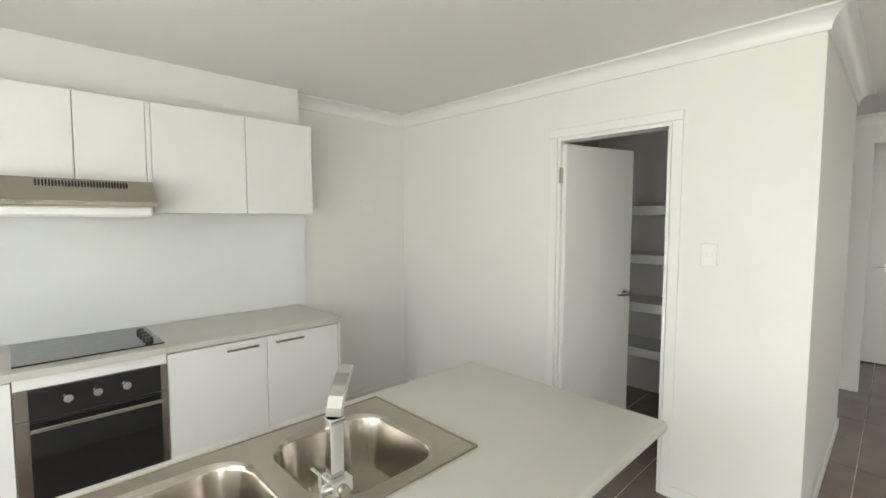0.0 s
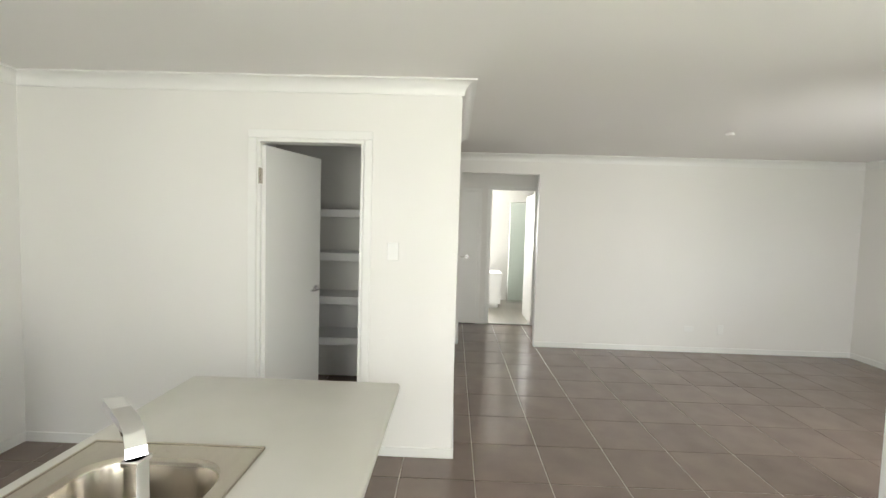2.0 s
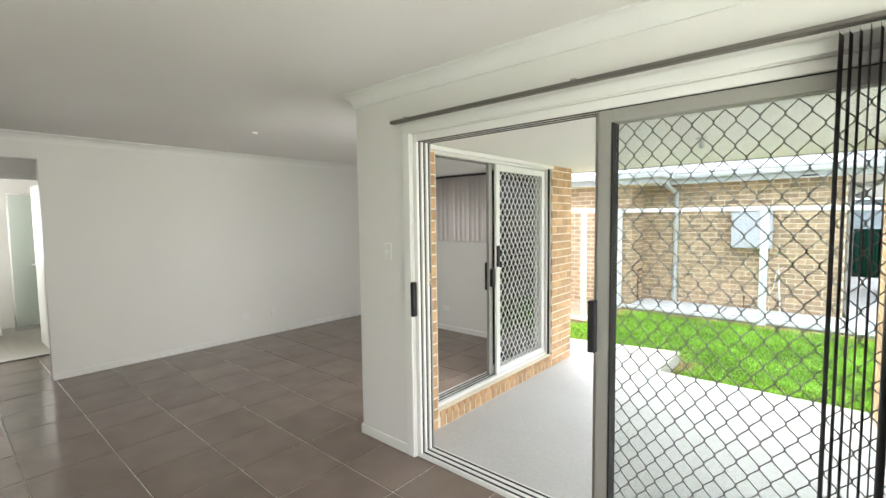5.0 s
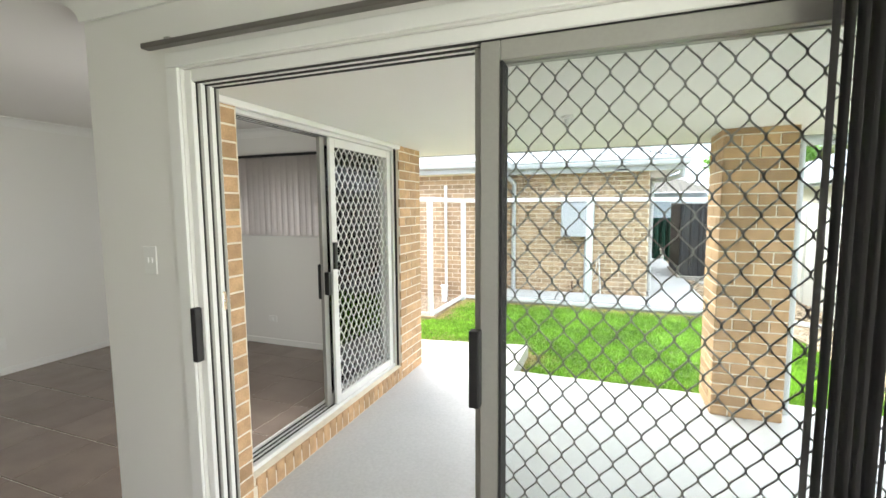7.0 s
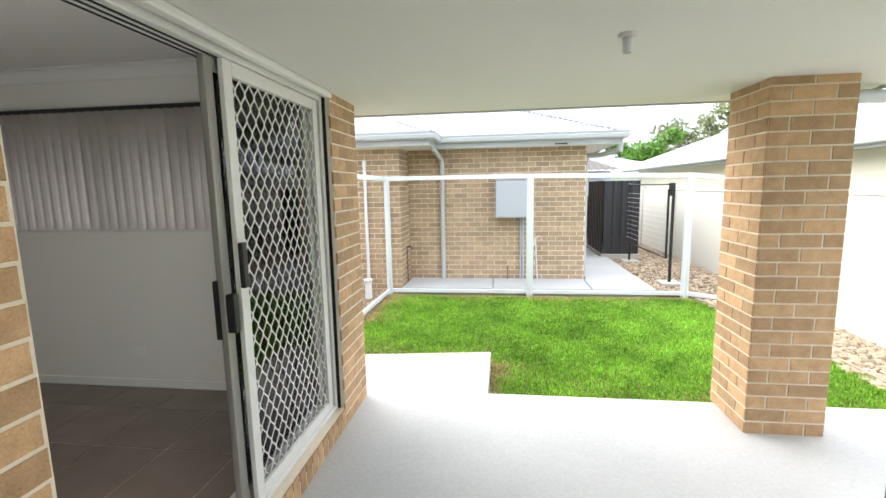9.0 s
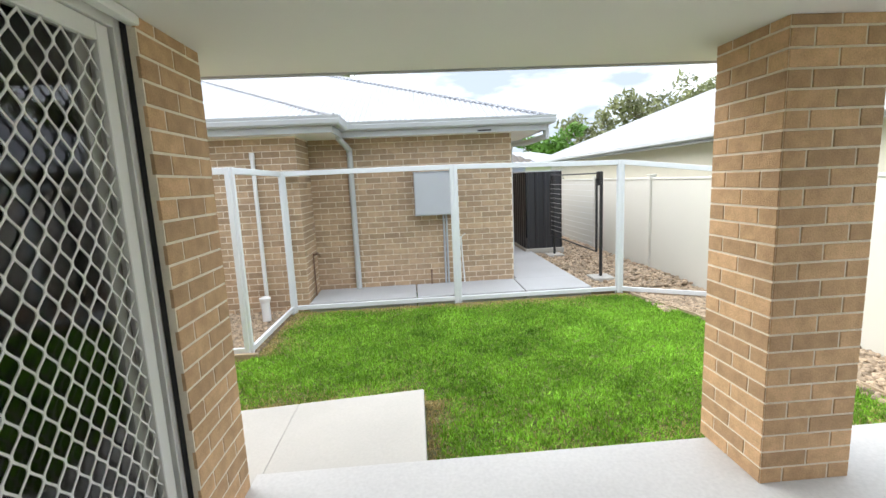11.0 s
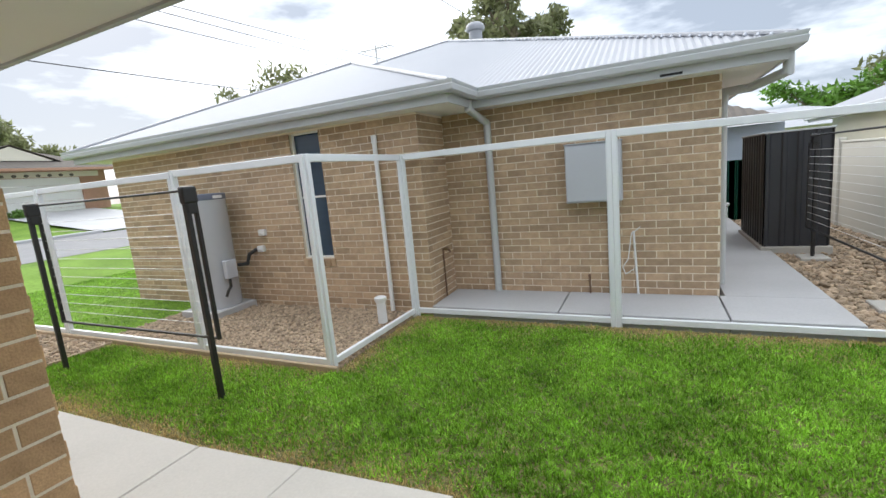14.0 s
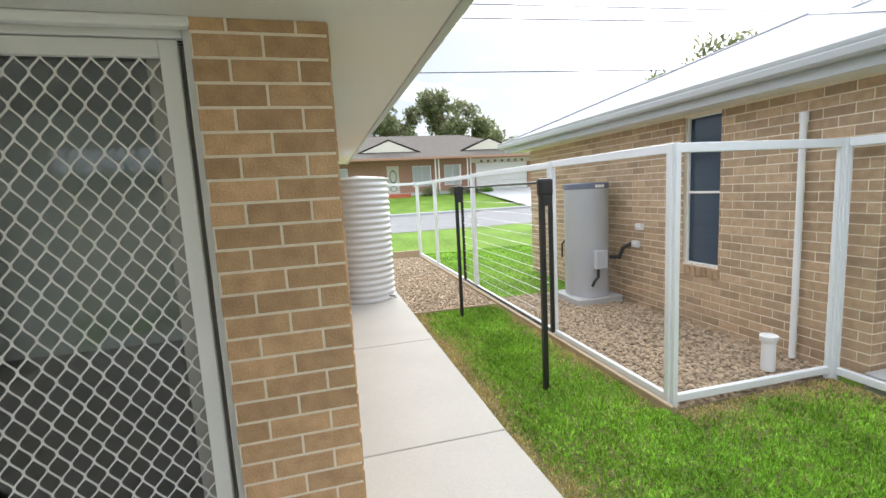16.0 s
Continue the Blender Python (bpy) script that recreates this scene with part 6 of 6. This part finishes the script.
tree((-31, -47, 0), 11.5, 6.0, 10, "spreading olive green tree beyond the white roof", 3800, 0.32, low=0.25, clump=0.24)
for k, (x, y, r) in enumerate(((32.2, -12.6, 0.75), (32.2, -14.6, 0.7), (32.3, -15.9, 0.6), (32.3, -17.0, 0.5), (32.3, -8.0, 0.6))):
    sb = thing("shrub", (x, y, 1.2), "rounded dark green garden shrub by the porch", "shrub", "front shrubs")
    bm = N()
    for j in range(6):
        a = j * 1.05
        rod(bm, (x, y, 1.0), (x + 0.4 * r * math.cos(a), y + 0.4 * r * math.sin(a), 1.2 + r * 0.6), 0.03, 5, 0.01)
    part("stems", bm, M_BARK, sb)
    leaves([(x, y, 1.25 + r * 0.4), (x + r * 0.4, y, 1.2 + r * 0.3), (x, y + r * 0.4, 1.25 + r * 0.3), (x, y - r * 0.4, 1.2 + r * 0.4)], r * 0.7, 420, 0.10, 40 + k, M_LEAFB if k == 3 else M_LEAF, "foliage", sb)
pm = thing("power_lines", (18, -9, 6), "thin dark overhead power lines", "cable")
for k, (a, b, sg) in enumerate((((20, -60, 7.9), (20, 40, 5.5), 0.1), ((20.0, -60, 11.0), (20.4, 50, 8.0), 0.1), ((21.0, -60, 10.75), (21.4, 50, 7.8), 0.1), ((20.4, -60, 12.8), (20.8, 50, 8.2), 0.8), ((9, -60, 12), (13, 50, 9.0), 0.8))):
    bm = N()
    a, b = Vector(a), Vector(b)
    pts = [a.lerp(b, j / 12) - Vector((0, 0, sg * 4 * (j / 12) * (1 - j / 12))) for j in range(13)]
    tube(bm, pts, 0.02, 5)
    part("cable", bm, M_BLACK, pm)
an = thing("roof_aerial", (7.0, -15.2, 4.4), "small metal television aerial on a mast", "aerial")
bm = N()
rod(bm, (7.0, -15.2, 4.2), (7.0, -15.2, 5.0), 0.015, 6)
part("mast", bm, M_ALUGREY, an)
bm = N()
rod(bm, (6.5, -15.2, 4.92), (7.5, -15.2, 4.92), 0.012, 6)
for j in range(6):
    rod(bm, (6.55 + j * 0.17, -15.45, 4.92), (6.55 + j * 0.17, -14.95, 4.92), 0.008, 5)
part("antenna", bm, M_ALUGREY, an)

# ---- stones, lawn ----
def stones(name, label, rects, per, rmin, rmax, seed, z, kind="stuff"):
    rs = np.random.RandomState(seed)
    g = (1 + 5 ** 0.5) / 2
    ico = np.array([(-1, g, 0), (1, g, 0), (-1, -g, 0), (1, -g, 0), (0, -1, g), (0, 1, g), (0, -1, -g), (0, 1, -g), (g, 0, -1), (g, 0, 1), (-g, 0, -1), (-g, 0, 1)]) / 1.9
    tri = np.array([(0, 11, 5), (0, 5, 1), (0, 1, 7), (0, 7, 10), (0, 10, 11), (1, 5, 9), (5, 11, 4), (11, 10, 2), (10, 7, 6), (7, 1, 8), (3, 9, 4), (3, 4, 2), (3, 2, 6), (3, 6, 8), (3, 8, 9), (4, 9, 5), (2, 4, 11), (6, 2, 10), (8, 6, 7), (9, 8, 1)])
    V, F, base = [], [], 0
    for x0, x1, y0, y1 in rects:
        n = int((x1 - x0) * (y1 - y0) * per)
        c = np.stack((rs.uniform(x0, x1, n), rs.uniform(y0, y1, n), z + rs.uniform(-0.5, 0.5, n) * rmin), 1)
        s = rs.uniform(rmin, rmax, n)[:, None] * rs.uniform(0.6, 1.25, (n, 3)) * np.array((1, 1, 0.65))
        a = rs.uniform(0, 6.28, n)
        v = ico[None] * s[:, None] * rs.uniform(0.8, 1.2, (n, 12, 1))
        x, y = v[..., 0] * np.cos(a)[:, None] - v[..., 1] * np.sin(a)[:, None], v[..., 0] * np.sin(a)[:, None] + v[..., 1] * np.cos(a)[:, None]
        v = np.stack((x, y, v[..., 2]), -1) + c[:, None]
        V += v.reshape(-1, 3).tolist()
        F += (tri[None] + (np.arange(n) * 12)[:, None, None] + base).reshape(-1, 3).tolist()
        base += n * 12
    return tagged(new(name, cloud_mesh(name, V, F, M_GRAVEL)), label, "gravel", "", kind)


for nm, q in (("gravel_base_1", (3.08, 6.85, -9.15, -7.48)), ("gravel_base_2", (6.487, 12.05, -7.44, -6.13)), ("gravel_base_3", (-2.82, -1.98, -16.5, -2.5))):
    bm = N()
    box(bm, q[0], q[1], q[2], q[3], -0.29, -0.245)
    struct(nm, bm, M_GRAVEL, "brown crushed stone bed", "gravel bed")
bm = N()
box(bm, -1.98, -1.22, -16.5, -9.05, -0.29, -0.20)
struct("gravel_base_4", bm, M_GRAVEL, "brown crushed stone bed", "gravel bed")
stones("gravel", "brown and cream crushed gravel beside the brick house", [(3.1, 6.85, -9.13, -7.49)], 1500, 0.014, 0.028, 1, -0.235)
stones("gravel", "fine brown gravel bed beside the path", [(6.5, 12.0, -7.43, -6.13), (8.2, 12.0, -6.13, -5.3)], 700, 0.016, 0.030, 2, -0.235)
stones("gravel", "coarse brown river stones along the boundary fence", [(-2.80, -2.0, -9.0, -3.0), (-2.80, -1.75, -9.6, -8.0)], 900, 0.022, 0.045, 3, -0.235)
stones("gravel", "coarse brown river stones around the clothesline", [(-2.8, -1.24, -16.4, -9.1)], 420, 0.026, 0.05, 4, -0.19)


def tuft(x, y):
    """Uneven growth: tufts and hollows a hand across."""
    s = np.sin(x * 47 + 3 * np.sin(y * 13)) * np.sin(y * 53 + 2.5 * np.sin(x * 17)) + 0.7 * np.sin(x * 19 + 2 * np.sin(y * 7.1)) * np.sin(y * 23 + x * 5)
    return 0.85 + 0.38 * s


def lawn(name, label, rects, per, hmin, hmax, w, seed, z, keep, material):
    rs = np.random.RandomState(seed)
    V = []
    for x0, x1, y0, y1 in rects:
        n = int((x1 - x0) * (y1 - y0) * per)
        x, y = rs.uniform(x0, x1, n), rs.uniform(y0, y1, n)
        ok = keep(x, y, rs)
        x, y = x[ok], y[ok]
        n = len(x)
        a, l, h = rs.uniform(0, 6.283, n), rs.uniform(0.1, 1.0, n), rs.uniform(hmin, hmax, n) * tuft(x, y)
        dx, dy = np.cos(a), np.sin(a)
        ww = w * rs.uniform(0.6, 1.3, n)
        b = np.stack((x - dy * ww, y + dx * ww, np.full(n, z)), 1)
        c = np.stack((x + dy * ww, y - dx * ww, np.full(n, z)), 1)
        lb = rs.uniform(0, 6.283, n)
        t = np.stack((x + np.cos(lb) * l * h, y + np.sin(lb) * l * h, z + h * (1.05 - 0.55 * l)), 1)
        V.append(np.stack((b, c, t), 1).reshape(-1, 3))
    V = np.concatenate(V)
    F = np.arange(len(V)).reshape(-1, 3)
    return tagged(new(name, cloud_mesh(name, V.tolist(), F.tolist(), material)), label, "grass", "", "stuff")


def dryness(x, y):
    """How dry the turf is: along the paving, the fence line and in scattered spots."""
    e = np.minimum.reduce([np.abs(y + 5.2) + 10 * (x > 1.35), np.abs(x - 1.3) + 10 * (y < -6.2), np.abs(y + 6.15) + 10 * (x < 1.3), np.abs(y + 8.98), np.abs(x - 3.06) + 10 * (y > -7.4), np.abs(y + 7.42) + 10 * (x < 3.1)])
    wob = 0.5 + 0.25 * np.sin(x * 5.1 + 1.3 * np.sin(y * 3.7)) + 0.25 * np.sin(y * 6.3 + x * 2.1)
    spot = (np.sin(x * 2.3 + 1.7) * np.sin(y * 3.1 + 0.4) + 0.6 * np.sin(x * 7.7 - y * 5.3)) > 1.25
    return np.clip(1.5 * np.exp(-e / (0.07 + 0.19 * wob)), 0, 0.97) + 0.1 * spot


def on_lawn(x, y):
    ok = ((y < -5.21) & ((x < 1.30) | (y < -6.13)))
    ok &= (y > -8.99) & ((x < 3.05) | (y > -7.46))
    edge = np.interp(-y, [3.0, 5.6, 6.6, 7.8, 8.85, 9.0], [-2.18, -2.12, -2.08, -1.98, -1.72, -1.68]) + 0.02
    return ok & (x > edge)


bm = N()
for q in ((-2.2, 1.305, -9.0, -5.205), (1.305, 3.06, -9.0, -6.125), (3.06, 6.46, -7.47, -6.125)):
    box(bm, q[0], q[1], q[2], q[3], -0.29, LAWN - 0.006)
struct("lawn_soil", bm, M_SOIL, "dark soil and thatch under the turf", "soil")
AREAS = [(-2.2, 3.06, -9.0, -5.2), (3.06, 6.45, -7.46, -6.12)]
lawn("grass", "thick mown green turf", AREAS, 13000, 0.024, 0.056, 0.0060, 11, LAWN - 0.008, lambda x, y, r: on_lawn(x, y) & (r.rand(len(x)) > dryness(x, y)), M_GRASS)
lawn("dry_grass", "straw coloured dry turf along the edges", AREAS, 9000, 0.018, 0.045, 0.0050, 12, LAWN - 0.008, lambda x, y, r: on_lawn(x, y) & (r.rand(len(x)) < dryness(x, y) + 0.01), M_STRAW)
lawn("grass", "mown front lawn beside the brick house", [(6.9, 12.7, -9.1, -7.56), (9.0, 12.7, -12.0, -9.1)], 2200, 0.02, 0.05, 0.007, 13, -0.275, lambda x, y, r: x > 0, M_GRASS)

# ---- tiles and bricks, laid piece by piece ----
T = 0.459
TX0, TY0 = 2.765, 0.012
v = [(-0.2265, -0.2265), (0.2265, -0.2265), (0.2265, 0.2265), (-0.2265, 0.2265)]
tv = [(x, y, -0.004) for x, y in v] + [(x, y, -0.0012) for x, y in v] + [(x * 0.993, y * 0.993, 0.0) for x, y in v]
tf = [(i + k, i + (k + 1) % 4, i + 4 + (k + 1) % 4, i + 4 + k) for i in (0, 4) for k in range(4)] + [(8, 9, 10, 11)]
tile_mesh = cloud_mesh("tile", tv, tf, M_TILE)
for i in range(-9, 10):
    for j in range(-11, 7):
        x, y = TX0 + (i + 0.5) * T, TY0 + (j + 0.5) * T
        if y < -2.45 and x < 2.35 or x > 7.25 or x < -1.0 or y < -5.05 or y > 3.1:
            continue
        o = new("tile", tile_mesh)
        o.matrix_basis = Matrix.Translation((x, y, 0))
        o.parent = floor

for o, u, n, par in (((CX0, CY1 - 0.006, SLAB), (1, 0, 0), (0, 1, 0), 1), ((CX1 - 0.006, CY1, SLAB), (0, -1, 0), (1, 0, 0), 0), ((CX1, CY0 + 0.006, SLAB), (-1, 0, 0), (0, -1, 0), 1), ((CX0 + 0.006, CY0, SLAB), (0, 1, 0), (-1, 0, 0), 0)):
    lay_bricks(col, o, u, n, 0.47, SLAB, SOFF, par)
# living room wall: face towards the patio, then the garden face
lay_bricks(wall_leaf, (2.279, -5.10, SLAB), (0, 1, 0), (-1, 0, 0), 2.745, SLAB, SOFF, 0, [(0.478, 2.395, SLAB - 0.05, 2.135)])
for k in range(24):
    y = S2[0] + 0.004 + k * 0.079
    if y + 0.069 > S2[1]:
        break
    key = "sill"
    if key not in BRICKS:
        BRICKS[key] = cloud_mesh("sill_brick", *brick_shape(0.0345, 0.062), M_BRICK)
    o = new("sill_brick", BRICKS[key])
    o.matrix_basis = Matrix.Translation((2.279, y + 0.0345, -0.02)) @ Matrix(((0, -1, 0), (1, 0, 0), (0, 0, 1))).to_4x4()
    o.parent = wall_leaf
bm = N()
box(bm, 2.281, 2.36, S2[0], S2[1], -0.3, 0.048)
struct("sill_bed", bm, M_MORTAR, "mortar bed under the brick door sill", "sill")
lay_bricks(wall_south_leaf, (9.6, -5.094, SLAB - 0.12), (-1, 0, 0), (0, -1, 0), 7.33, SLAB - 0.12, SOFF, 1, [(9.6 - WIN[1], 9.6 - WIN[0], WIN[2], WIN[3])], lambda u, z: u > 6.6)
# neighbouring house
lay_bricks(nh, (XC, YA - 0.006, -0.14), (-1, 0, 0), (0, 1, 0), XC - XW, -0.14, 2.195, 0, (), lambda u, z: u < 1.1 and z < 1.5, clay=M_BRICKN)
lay_bricks(nh, (XE, YB - 0.006, -0.26), (-1, 0, 0), (0, 1, 0), XE - XC, -0.26, 2.195, 1, [(XE - NWIN[1], XE - NWIN[0], NWIN[2] - 0.115, NWIN[3])], lambda u, z: u > 5.0 and z < 1.7, clay=M_BRICKN)
lay_bricks(nh, (XC + 0.006, YB, -0.26), (0, -1, 0), (-1, 0, 0), YB - YA, -0.26, 2.195, 0, clay=M_BRICKN)
lay_bricks(nh, (XW + 0.006, YA, -0.14), (0, -1, 0), (-1, 0, 0), 7.0, -0.14, 2.195, 1, (), lambda u, z: False, clay=M_BRICKN)
